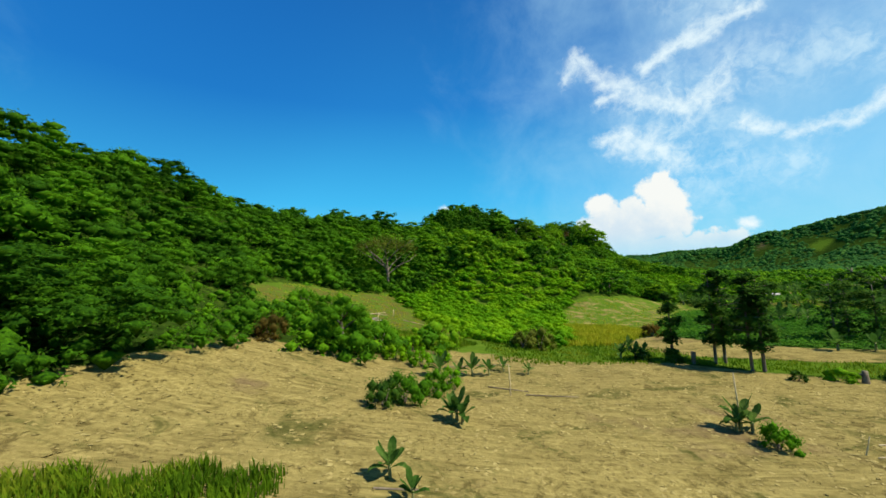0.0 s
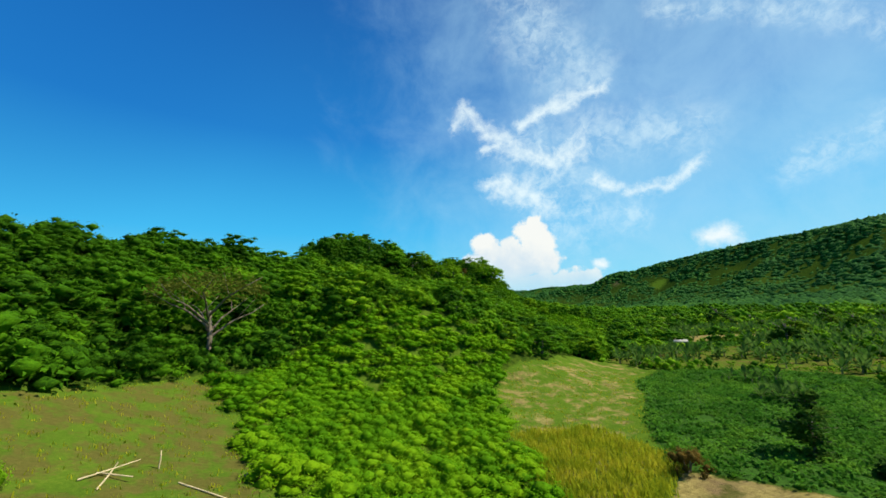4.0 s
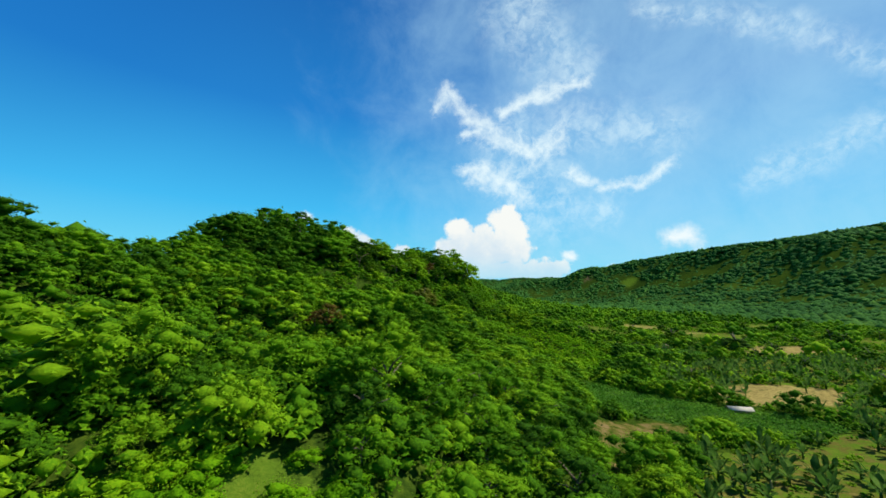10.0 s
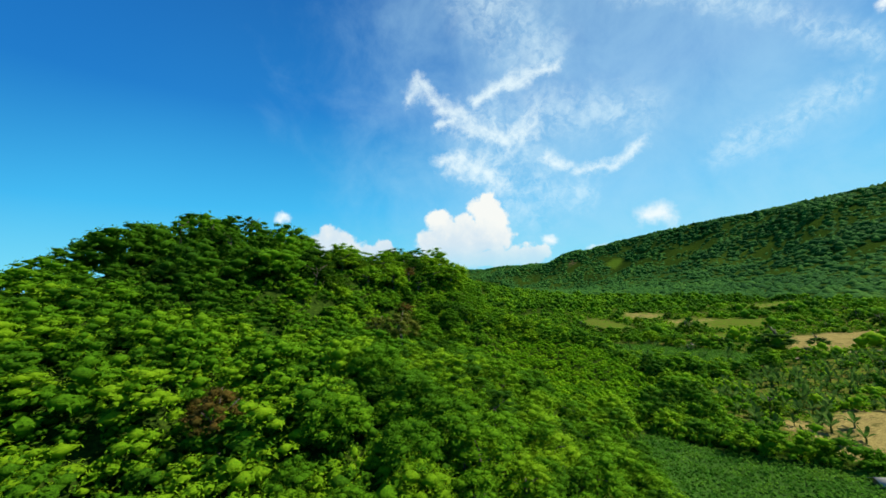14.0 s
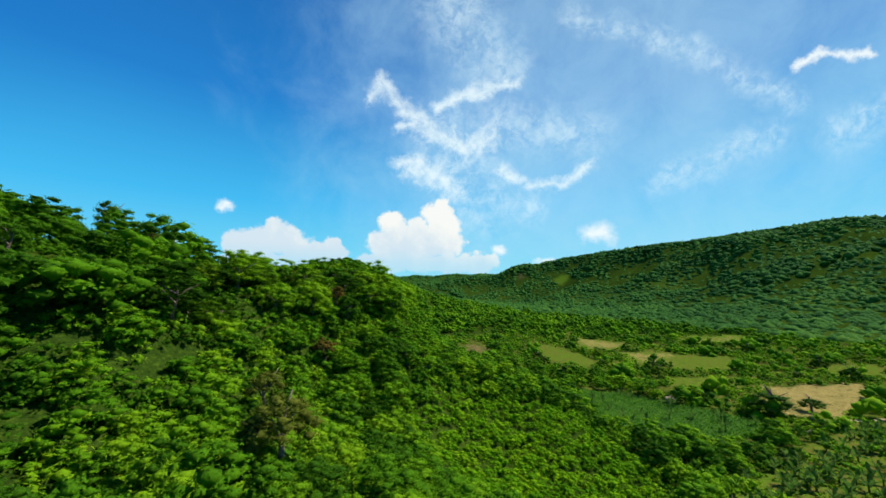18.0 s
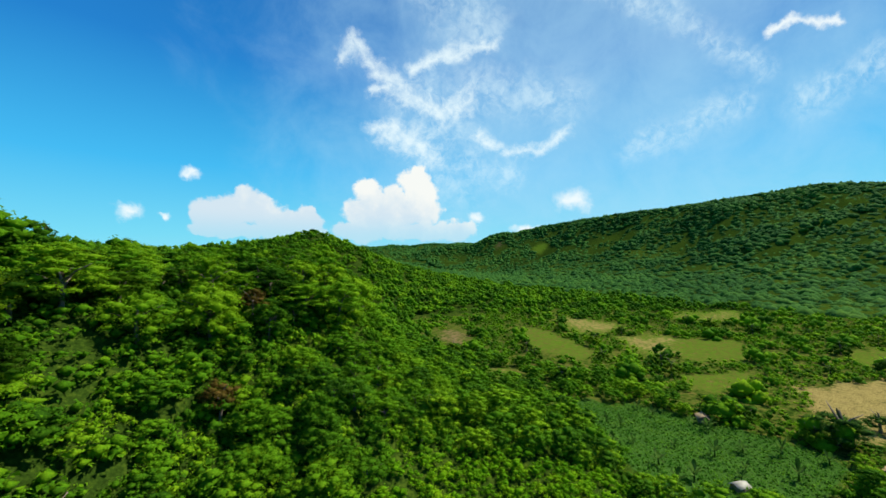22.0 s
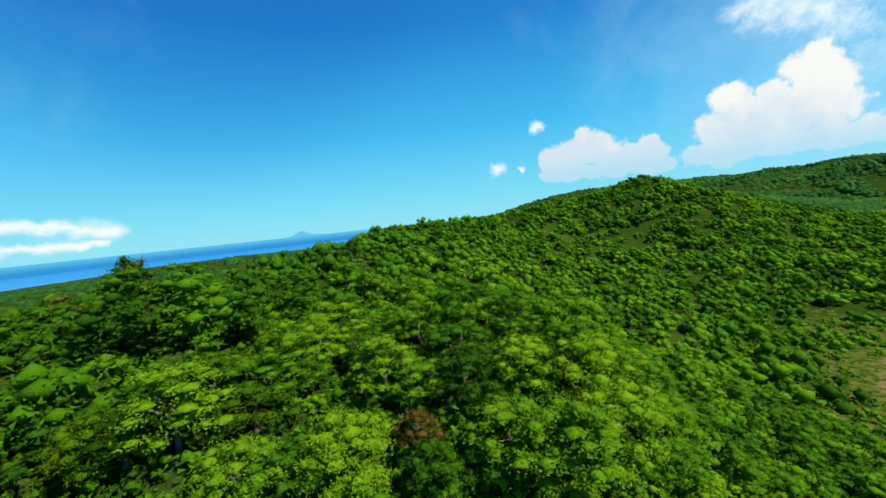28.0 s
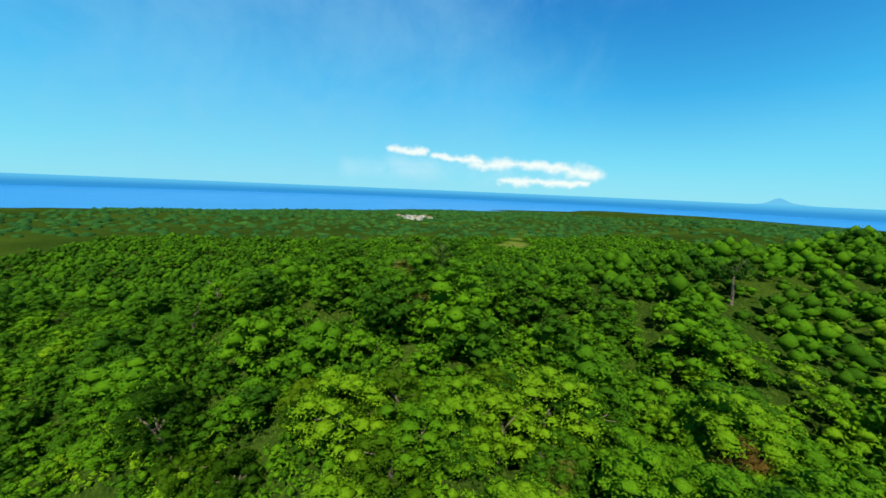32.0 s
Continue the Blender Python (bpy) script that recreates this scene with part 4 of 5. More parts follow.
def tube(points, radii, sides=8):
    """A tapered tube along points."""
    pts = [Vector(p) for p in points]
    v, q = [], []
    for i, p in enumerate(pts):
        d = (pts[min(i + 1, len(pts) - 1)] - pts[max(i - 1, 0)]).normalized()
        a = d.cross(Vector((0.31, 0.87, 0.2))).normalized()
        b = d.cross(a)
        for k in range(sides):
            t = 2 * math.pi * k / sides
            v.append(p + (a * math.cos(t) + b * math.sin(t)) * radii[i])
    for i in range(len(pts) - 1):
        for k in range(sides):
            j = (k + 1) % sides
            q.append((i * sides + k, i * sides + j, (i + 1) * sides + j, (i + 1) * sides + k))
    tip = len(v)
    v.append(pts[-1])
    t = [((len(pts) - 1) * sides + k, (len(pts) - 1) * sides + (k + 1) % sides, tip) for k in range(sides)]
    return np.array([tuple(p) for p in v]), np.array(q), np.array(t)


def tube_mesh(name, points, radii, mat, sides=8):
    v, q, t = tube(points, radii, sides)
    return quick_mesh(name, v, q, t, [mat], True)


def join(tubes):
    vs, qs, ts, n = [], [], [], 0
    for v, q, t in tubes:
        vs.append(v)
        qs.append(q + n)
        ts.append(t + n)
        n += len(v)
    return np.concatenate(vs), np.concatenate(qs), np.concatenate(ts)


def trunk_mesh(name, rand, tall, thick, mat, limbs=3, reach=0.7):
    bend = rand.standard_normal(4) * 0.06 * tall
    stem = [(0, 0, -0.2), (bend[0] * 0.3, bend[1] * 0.3, tall * 0.35), (bend[0], bend[1], tall * 0.7), (bend[2], bend[3], tall)]
    tubes = [tube(stem, [thick * 1.3, thick, thick * 0.7, thick * 0.3], 7)]
    for k in range(limbs):
        a = k * 2.2 + rand.random()
        z0 = tall * (0.5 + 0.13 * k)
        r = reach * (0.7 + 0.5 * rand.random())
        tubes.append(tube([(bend[0] * 0.8, bend[1] * 0.8, z0), (math.cos(a) * r * 0.5, math.sin(a) * r * 0.5, z0 + 0.25 * tall), (math.cos(a) * r, math.sin(a) * r, z0 + 0.42 * tall)], [thick * 0.55, thick * 0.4, thick * 0.15], 5))
    v, q, t = join(tubes)
    return quick_mesh(name, v, q, t, [mat], True)


def crown_mesh(name, kind, *mats):
    q, hv, ht = kind
    lv = q.reshape(-1, 3)
    return quick_mesh(name, np.concatenate([lv, hv]), None, np.concatenate([np.arange(len(lv)).reshape(-1, 3), ht + len(lv)]), mats, attrs={"tone": np.full(len(lv) + len(hv), 0.15 + 0.6 * rand.random())})


rand = np.random.default_rng(21)
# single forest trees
# trees west of the crest get the darker leaf copy, painting in shade
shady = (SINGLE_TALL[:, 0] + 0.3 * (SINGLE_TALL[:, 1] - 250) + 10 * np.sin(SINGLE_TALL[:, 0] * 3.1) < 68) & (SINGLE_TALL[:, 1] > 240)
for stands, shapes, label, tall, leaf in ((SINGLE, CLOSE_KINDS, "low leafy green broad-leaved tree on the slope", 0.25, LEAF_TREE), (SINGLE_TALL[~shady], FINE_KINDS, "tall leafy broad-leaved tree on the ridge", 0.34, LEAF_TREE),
                                          (SINGLE_TALL[shady], FINE_KINDS, "tall broad-leaved tree on the ridge, leaves darkened for its shaded side", 0.34, LEAF_TREE_DARK_SHADED)):
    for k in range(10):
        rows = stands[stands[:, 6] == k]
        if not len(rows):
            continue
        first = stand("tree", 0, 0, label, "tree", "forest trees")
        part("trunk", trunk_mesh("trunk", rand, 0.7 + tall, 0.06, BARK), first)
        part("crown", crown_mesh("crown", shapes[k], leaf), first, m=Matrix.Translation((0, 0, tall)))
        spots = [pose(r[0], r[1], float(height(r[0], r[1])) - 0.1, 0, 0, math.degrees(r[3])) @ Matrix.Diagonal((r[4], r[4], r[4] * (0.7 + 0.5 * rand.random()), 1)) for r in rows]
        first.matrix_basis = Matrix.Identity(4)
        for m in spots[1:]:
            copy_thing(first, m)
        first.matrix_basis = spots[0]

# banana plants


def banana_leaf(rand, length, wide, rise, droop):
    """A long arched blade, folded along its rib: points of quads (n, 4, 3), along +x."""
    n = 6
    out = []
    s = np.linspace(0, 1, n)
    x = length * np.sin(s * 1.35) / math.sin(1.35)
    z = rise * s - droop * s ** 2.4
    w = wide * np.sin(np.pi * np.clip(0.06 + 0.94 * s, 0, 1)) ** 0.6 * (0.35 + 0.65 * np.minimum(1, s * 3))
    for i in range(n - 1):
        for sign in (1, -1):
            a, b = w[i] * (0.85 + 0.3 * rand.random()), w[i + 1] * (0.85 + 0.3 * rand.random())
            c = [(x[i], 0, z[i]), (x[i + 1], 0, z[i + 1]), (x[i + 1], sign * b, z[i + 1] + 0.35 * b), (x[i], sign * a, z[i] + 0.35 * a)]
            out.append(c if sign > 0 else c[::-1])
    return np.array(out, float)


def banana_parts(rand, leaves=8):
    """Leaf quads and stem of a plant about 2.8 m high."""
    blades = []
    for k in range(leaves):
        up = (k + 0.5) / leaves
        b = banana_leaf(rand, 1.5 - 0.75 * up, 0.30, 0.75 + 1.15 * up, 0.75 * (1 - up) + 0.12)
        a = k * 2.399 + 0.4 * rand.random()
        c, s = math.cos(a), math.sin(a)
        b = np.stack([b[..., 0] * c - b[..., 1] * s, b[..., 0] * s + b[..., 1] * c, b[..., 2] + 0.6 + 0.35 * up], -1)
        blades.append(b)
    v, q, t = tube([(0, 0, -0.2), (0.02, 0, 0.5), (0.03, 0.02, 1.1)], [0.15, 0.12, 0.07], 7)
    return blades, (v, q, t)


def banana_plant(rand, label, leaves=8):
    blades, (v, q, t) = banana_parts(rand, leaves)
    ob = stand("banana_plant", 0, 0, label, "banana plant", "banana plants")
    part("stem", quick_mesh("stem", v, q, t, [STEM], True), ob, "ribbed yellowish stem")
    for b in blades:
        p = b.reshape(-1, 3)
        part("leaf", quick_mesh("leaf", p, np.arange(len(p)).reshape(-1, 4), None, [LEAF_BANANA]), ob)
    ob.matrix_basis = Matrix.Identity(4)
    return ob


BANANA_LABEL = "banana plant with arching torn green leaves"
kinds = [banana_plant(rand, BANANA_LABEL, 7 + k % 3) for k in range(4)]
BANANAS = [(0.0, 24.0, 0.8), (0.3, 23.6, 0.7), (-0.3, 24.3, 0.65), (17.0, 24.0, 0.9), (17.4, 23.6, 0.75), (16.6, 23.8, 0.6), (-3.0, 16.2, 0.62), (-2.0, 14.6, 0.45), (3.6, 37.0, 0.75), (2.0, 36.6, 0.85), (-1.0, 35.4, 1.0), (5.2, 38.6, 0.6), (7.4, 37.5, 0.55), (21.6, 45.5, 0.9),
           (23.0, 46.5, 0.8), (20.2, 46.0, 0.9), (0.8, 36.0, 0.7), (23.8, 51.5, 0.8), (47.0, 47.0, 1.1), (50.5, 46.0, 1.0), (70, 107, 1.1), (72, 108, 1.2), (74, 106.5, 1.1), (76, 107, 1.2), (78, 105.5, 1.2), (80, 105.5, 1.1), (82, 104.5, 1.2), (85, 104.5, 1.1), (64, 117, 1.0), (66, 118.5, 1.1), (68, 117, 1.0), (74, 89, 1.1), (76, 87.5, 1.2), (78, 86.5, 1.1), (80, 85, 1.2), (75.5, 86, 1.0), (64, 74, 1.2), (66, 75.5, 1.3), (68, 75, 1.2), (65, 77, 1.1), (67.5, 77.5, 1.2), (70, 76.5, 1.1), (63, 76, 1.0), (69, 73.5, 1.1)]
spots = [[], [], [], []]
for i, (x, y, s) in enumerate(BANANAS):
    spots[i % 4].append((x, y, s))
px, py = scatter(66, 150, 70, 165, 4.2, rand)
keep = (union(("valley",), px, py, 0.5) > 0.5) & (rand.random(len(px)) < 0.75 * smooth(0.42, 0.6, 0.5 + 0.5 * np.sin(px / 7.0 + 1.0) * np.sin(py / 6.0)))
px, py = px[keep][:150], py[keep][:150]
for i, (x, y) in enumerate(zip(px, py)):
    spots[i % 4].append((x, y, 0.9 + 0.6 * rand.random()))
for ob, rows in zip(kinds, spots):
    places = [pose(x, y, float(height(x, y)) - 0.05, 0, 0, 360 * rand.random()) @ Matrix.Scale(s, 4) for x, y, s in rows]
    for m in places[1:]:
        copy_thing(ob, m)
    ob.matrix_basis = places[0]
plots = []
for _ in range(4):
    blades, (v, q, t) = banana_parts(rand, 7)
    plots.append((np.concatenate([b[::1] for b in blades]), v, np.concatenate([np.stack([q[:, 0], q[:, 1], q[:, 2]], 1), np.stack([q[:, 0], q[:, 2], q[:, 3]], 1), t])))
bx, by = scatter(62, 330, 20, 230, 4.2, rand)
clump = smooth(0.35, 0.62, 0.5 + 0.5 * np.sin(bx / 9.0 + 1.0) * np.sin(by / 8.0 + 0.02 * bx))
keep = (inside("valley", bx, by, 0.5) > 0.5) & (union(("soil", "soil_far", "cut"), bx, by) < 0.2) & (rand.random(len(bx)) < 0.32 + 0.6 * clump) & (np.hypot(bx - 84, by - 95) > 18)
bake("banana_grove", plots, rows_for(bx[keep], by[keep], rand, 4, (1.0, 1.6), (0.9, 1.2)), [LEAF_BANANA], "banana plants in loose rows on the valley floor", "banana plants")

gx, gy = scatter(140, 250, 150, 250, 7.5, rand)
keep = (union(("crop_far", "valley"), gx, gy, 0.5) > 0.5) & (rand.random(len(gx)) < 0.6)
bake("banana_rows", plots, rows_for(gx[keep], gy[keep], rand, 4, (1.0, 1.6), (0.9, 1.3)), [LEAF_BANANA], "banana plants spaced out among the crop", "banana plants")

# shade trees at the edge of the field


def layered_tree(rand, label, tall, wide, tiers, mat, name="tree", bare=0.28, group=""):
    """A slim straight tree with branches in flat tiers."""
    ob = stand(name, 0, 0, label, "tree", group)
    bole = part("trunk", tube_mesh("trunk", [(0, 0, -0.2), (0.05, 0.02, tall * 0.5), (0, 0, tall * 0.96)], [0.17, 0.12, 0.04], BARK), ob)
    for k in range(tiers):
        f = k / (tiers - 1)
        z = tall * (bare + (0.97 - bare) * f) + 0.02 * tall * rand.standard_normal()
        r = wide * (0.6 + 0.4 * math.sin(math.pi * (0.2 + 0.6 * f))) * (1 - 0.3 * f ** 4) * (0.62 + 0.6 * rand.random())
        ox, oy = 0.35 * wide * rand.standard_normal(2) * (0.4 + 0.6 * f)
        n = 200
        a, q = rand.random(n) * 6.283, np.sqrt(rand.random(n))
        lobes = 0.7 + 0.3 * np.sin(3 * a + k * 1.7) * np.sin(2 * a + k)
        c = np.stack([ox + np.cos(a) * q * r * lobes, oy + np.sin(a) * q * r * lobes, z - 0.22 * q * r * 0.6 + 0.22 * rand.standard_normal(n)], 1)
        nrm = np.stack([np.cos(a) * 0.3, np.sin(a) * 0.3, np.full(n, 1.0)], 1) + 0.35 * rand.standard_normal((n, 3))
        lv = leaf_quads(rand, c, nrm, np.full(n, 0.24)).reshape(-1, 3)
        part("foliage", quick_mesh("foliage", lv, np.arange(len(lv)).reshape(-1, 4), None, [mat]), ob)
        for t in (k * 1.3, k * 1.3 + 2.1, k * 1.3 + 4.2):
            part("branch", tube_mesh("branch", [(0, 0, z - 0.25), (math.cos(t) * r * 0.8, math.sin(t) * r * 0.8, z)], [0.045, 0.012], BARK, 4), bole)
    return ob


def put(ob, x, y, turn=0.0, size=1.0, lean=(0, 0), sink=0.05, tall=1.0):
    ob.matrix_basis = pose(x, y, float(height(x, y)) - sink, lean[0], lean[1], turn) @ Matrix.Diagonal((size, size, size * tall, 1))
    return ob


DARK = "tall dark green shade tree with flat tiers of branches"
put(layered_tree(rand, DARK, 9.9, 2.2, 10, LEAF_DARK, group="shade trees"), 29.0, 42.7)
put(layered_tree(rand, DARK, 9.3, 1.9, 9, LEAF_DARK, group="shade trees"), 30.2, 42.9, 70)
put(layered_tree(rand, DARK, 9.4, 2.1, 10, LEAF_DARK, group="shade trees"), 30.3, 39.4, 140)
put(layered_tree(rand, DARK, 9.9, 2.0, 10, LEAF_DARK, group="shade trees"), 31.2, 39.0, 200)
put(layered_tree(rand, "slim young tree with narrow leafy tiers", 7.6, 1.4, 9, LEAF_DARK, bare=0.08), 25.2, 44.2)
for x, y, h in ((54, 54, 8.5), (56.5, 54.5, 9.0), (59, 53, 8.0), (46, 60, 6.0), (67, 46, 8.0)):
    put(layered_tree(rand, "dark leafy tree beyond the straw field", h, 2.6, 9, LEAF_DARK, group="far shade trees", bare=0.15), x, y, 90 * rand.random())


def shrub(rand, label, name="shrub", mat=LEAF_FOREST, leaf=0.10, core=0.66):
    ob = stand(name, 0, 0, label, "shrub")
    for a in (0.3, 2.2, 4.4):
        part("stem", tube_mesh("stem", [(0, 0, -0.1), (0.3 * math.cos(a), 0.3 * math.sin(a), 0.6)], [0.05, 0.02], BARK, 5), ob)
    part("foliage", crown_mesh("foliage", crown(rand, 1.0, 0.9, 16, 90, leaf * 0.45, 0.75, 0.74, 0.34), mat), ob)
    return ob


for x, y, s, label, mat in ((-4.6, 25.8, 1.35, "dense dark green bush on the straw field", LEAF_DARK), (-3.4, 27.2, 1.6, "rounded leafy bush on the straw field", LEAF_FOREST), (17.2, 21.6, 1.0, "low feathery green bush on dry straw", LEAF_FOREST),
                            (-1.4, 30.0, 1.3, "leafy bush beside banana plants", LEAF_FOREST), (-0.2, 32.5, 1.1, "bright leafy bush beside banana plants", LEAF_VINE), (31.4, 35.6, 0.7, "small round dark bush in the grass strip", LEAF_DARK), (-9.6, 40.6, 2.0, "large leafy bush at the field edge", LEAF_FOREST), (-7.4, 42.5, 2.2, "large leafy bush at the field edge", LEAF_FOREST),
                            (-12.0, 41.5, 1.9, "broad green bush at the field edge", LEAF_VINE), (-5.5, 40.0, 1.3, "bright green bush at the field edge", LEAF_VINE), (-2.8, 38.6, 1.2, "bright green bush at the field edge", LEAF_VINE),
                            (-0.8, 41.0, 1.1, "bright green bush at the field edge", LEAF_VINE), (-14.5, 44.5, 2.0, "large leafy bush at the field edge", LEAF_FOREST), (-4.0, 44.5, 1.4, "bright green bush at the field edge", LEAF_VINE),
                            (-16.5, 63.0, 2.0, "dark leafy bush on the bare bank", LEAF_FOREST), (12.8, 54.4, 2.2, "grey-green bush at the foot of the vines", LEAF_OLIVE), (10.4, 53.4, 1.8, "grey-green bush at the foot of the vines", LEAF_OLIVE),
                            (22.0, 44.5, 1.0, "low dark bush in the shade of trees", LEAF_DARK), (25.0, 43.4, 0.9, "low dark bush in the shade of trees", LEAF_DARK), (24.5, 87.5, 2.0, "round green bush beside the pasture", LEAF_FOREST),
                            (32.6, 61.5, 1.6, "rust-tinged bush beside the crop", LEAF_RED), (-16.6, 37.0, 1.7, "dry brown bush at the field edge", LEAF_RED), (-0.7, 57.0, 0.8, "thin dry bush on the bank", LEAF_OLIVE), (-17.0, 56.5, 2.4, "dense dark green bush at the foot of the bank", LEAF_FOREST), (-13.6, 54.6, 2.2, "dense dark green bush at the foot of the bank", LEAF_FOREST), (-20.5, 57.5, 2.6, "dense dark green bush at the foot of the bank", LEAF_FOREST), (-11.2, 52.6, 1.5, "bright green bush at the foot of the bank", LEAF_VINE)):
    put(shrub(rand, label, mat=mat), x, y, 360 * rand.random(), s, tall=1.4)

# bare spreading tree on the hill
big = stand("spreading_tree", -14.0, 100.0, "spreading tree with pale bare limbs and thin foliage", "tree", size=1.6)
limbs = []
for k in range(7):
    a = k * 0.9 + 0.3
    r = 3.6 + 1.2 * rand.random()
    z0 = 2.0 + 0.35 * k
    limbs.append(tube([(0, 0, z0), (math.cos(a) * r * 0.45, math.sin(a) * r * 0.45, z0 + 1.6), (math.cos(a) * r * 0.8, math.sin(a) * r * 0.8, z0 + 2.3), (math.cos(a + 0.2) * r * 1.15, math.sin(a + 0.2) * r * 1.15, z0 + 3.4)], [0.13, 0.085, 0.055, 0.02], 6))
    limbs.append(tube([(math.cos(a) * r * 0.5, math.sin(a) * r * 0.5, z0 + 1.7), (math.cos(a - 0.5) * r * 0.9, math.sin(a - 0.5) * r * 0.9, z0 + 3.6)], [0.055, 0.015], 5))
bole = part("trunk", tube_mesh("trunk", [(0, 0, -0.3), (0.2, 0.1, 2.0), (0.1, 0, 4.6)], [0.26, 0.20, 0.10], BARK_PALE), big)
for l in limbs:
    part("limb", quick_mesh("limb", *l, [BARK_PALE], True), bole)
n = 1700
a, q = rand.random(n) * 6.283, np.sqrt(rand.random(n)) * 5.2
c = np.stack([np.cos(a) * q, np.sin(a) * q, 7.6 - 0.055 * q ** 2 + 0.5 * rand.standard_normal(n)], 1)
lv = leaf_quads(rand, c, np.array([0, 0, 1.0]) + 0.5 * rand.standard_normal((n, 3)), np.full(n, 0.2)).reshape(-1, 3)
part("foliage", quick_mesh("foliage", lv, np.arange(len(lv)).reshape(-1, 4), None, [LEAF_OLIVE]), big, "thin yellowish foliage")

# trees that stand out of the canopy
for x, y, s, mat, label in ((31, 163, 3.2, LEAF_RED, "rust-coloured tree among green canopy"), (29, 167, 2.4, LEAF_RED, "rust-coloured tree among green canopy"), (29, 290, 4.4, LEAF_DARK, "tall dark tree rising over the ridge"), (56, 437, 4.6, LEAF_DARK, "dark tree on the skyline of the ridge"), (38, 370, 4.4, LEAF_DARK, "small dark tree on the skyline of the ridge"),
                            (83, 314, 3.4, LEAF_RED, "brownish tree among green canopy"), (78, 292, 2.8, LEAF_OLIVE, "yellow-green tree among darker canopy"), (84, 258, 3.4, LEAF_RED, "brownish tree among green canopy"),
                            (66, 232, 4.0, LEAF_OLIVE, "olive-brown tree among green canopy"), (64, 201, 4.6, LEAF_OLIVE, "olive-brown tree among green canopy"), (61, 203, 3.0, LEAF_OLIVE, "brownish tree among green canopy"),
                            (40, 284, 3.0, LEAF_RED, "brownish tree near the ridge"), (20, 283, 3.2, LEAF_OLIVE, "bright yellow-green tree near the ridge"), (92, 276, 3.2, LEAF_RED, "brownish tree among green canopy"),
                            (220, 204, 7.0, LEAF_DARK, "large dark spreading tree by the brown field"), (239, 199, 4.0, LEAF_DARK, "large dark spreading tree by the brown field"), (20, 242, 3.8, LEAF_FOREST, "large leafy tree on the hilltop"),
                            (12, 246, 3.6, LEAF_FOREST, "large leafy tree on the hilltop"), (25, 238, 3.4, LEAF_FOREST, "large leafy tree on the hilltop")):
    ob = stand("tree", x, y, label, "tree")
    part("trunk", trunk_mesh("trunk", rand, 2.0, 0.09, BARK), ob)
    part("crown", crown_mesh("crown", crown(rand, 1.0, 1.2, 26, 80, 0.038, 0.6, 0.74, 0.32), mat), ob, m=Matrix.Translation((0, 0, 0.5 if "brown field" in label else 1.1)))
    put(ob, x, y, 360 * rand.random(), s)
    if "ridge" in label and mat is LEAF_DARK:
        ob.matrix_basis = ob.matrix_basis @ Matrix.Diagonal((0.9, 0.9, 1.28 if y < 400 else 1.1, 1))
    if "brown field" in label:
        ob.matrix_basis = ob.matrix_basis @ Matrix.Diagonal((1, 1, 0.68, 1))

# round trees standing about the valley fields
vx, vy = scatter(130, 400, 120, 400, 17.0, rand)
keep = (height(vx, vy) < 38) & (union([z for z in ZONES if z != "valley"], vx, vy, 2.5) < 0.1) & (rand.random(len(vx)) < 0.55)
vx, vy = vx[keep][::2][:50], vy[keep][::2][:50]
for k in range(5):
    first = stand("tree", 0, 0, "round dark green tree on the valley floor", "tree", "valley trees")
    part("trunk", trunk_mesh("trunk", rand, 1.5, 0.07, BARK), first)
    part("crown", crown_mesh("crown", crown(rand, 1.0, 1.1, 16, 26, 0.066, 0.7, 0.8, 0.36), LEAF_TREE_DARK_SHADED), first, m=Matrix.Translation((0, 0, 0.25)))
    first.matrix_basis = Matrix.Identity(4)
    spots = [pose(x, y, float(height(x, y)) - 0.1, 0, 0, 360 * rand.random()) @ Matrix.Scale(2.2 + 2.6 * rand.random(), 4) for x, y in zip(vx[k::5], vy[k::5])]
    for m in spots[1:]:
        copy_thing(first, m)
    first.matrix_basis = spots[0]

# broad bush that stands before the bank
ob = stand("bush", -10.5, 39.5, "broad dense dark green bush at the field edge", "bush")
part("trunk", trunk_mesh("trunk", rand, 1.2, 0.06, BARK), ob)
part("crown", crown_mesh("crown", crown(rand, 1.0, 1.5, 40, 120, 0.029, 0.7, 0.76, 0.27), LEAF_TREE), ob, m=Matrix.Translation((0, 0, 0.1)))
put(ob, -10.5, 39.5, 40, 3.3)

# poles, logs, stones and sticks on the straw


def stick(name, a, b, thick, mat, label, category):
    pa, pb = Vector((*a[:2], float(height(*a[:2])) + a[2])), Vector((*b[:2], float(height(*b[:2])) + b[2]))
    mid = (pa + pb) / 2 + Vector((0.03, 0.02, -0.02))
    return tagged(new(name, tube_mesh(name, [pa, mid, pb], [thick, thick * 0.85, thick * 0.6], mat, 7)), label, category)


stick("pole", (4.4, 30.6, -0.1), (4.38, 30.6, 2.3), 0.05, BAMBOO, "pale slender pole standing upright in straw", "pole")
stick("bamboo_stake", (17.3, 24.4, -0.1), (17.2, 24.4, 3.2), 0.05, BAMBOO, "pale stake behind a banana plant", "pole")
for a, b in (((21.0, 20.2, 0.05), (22.6, 19.4, 0.35)), ((21.4, 19.5, 0.03), (24.5, 18.0, 0.1)), ((22.5, 21.5, 0.05), (27.5, 20.2, 0.4)), ((20.8, 20.6, 0.0), (20.9, 20.4, 1.0))):
    stick("bamboo_stick", a, b, 0.035, BAMBOO, "dry bamboo stick lying on the straw", "stick")
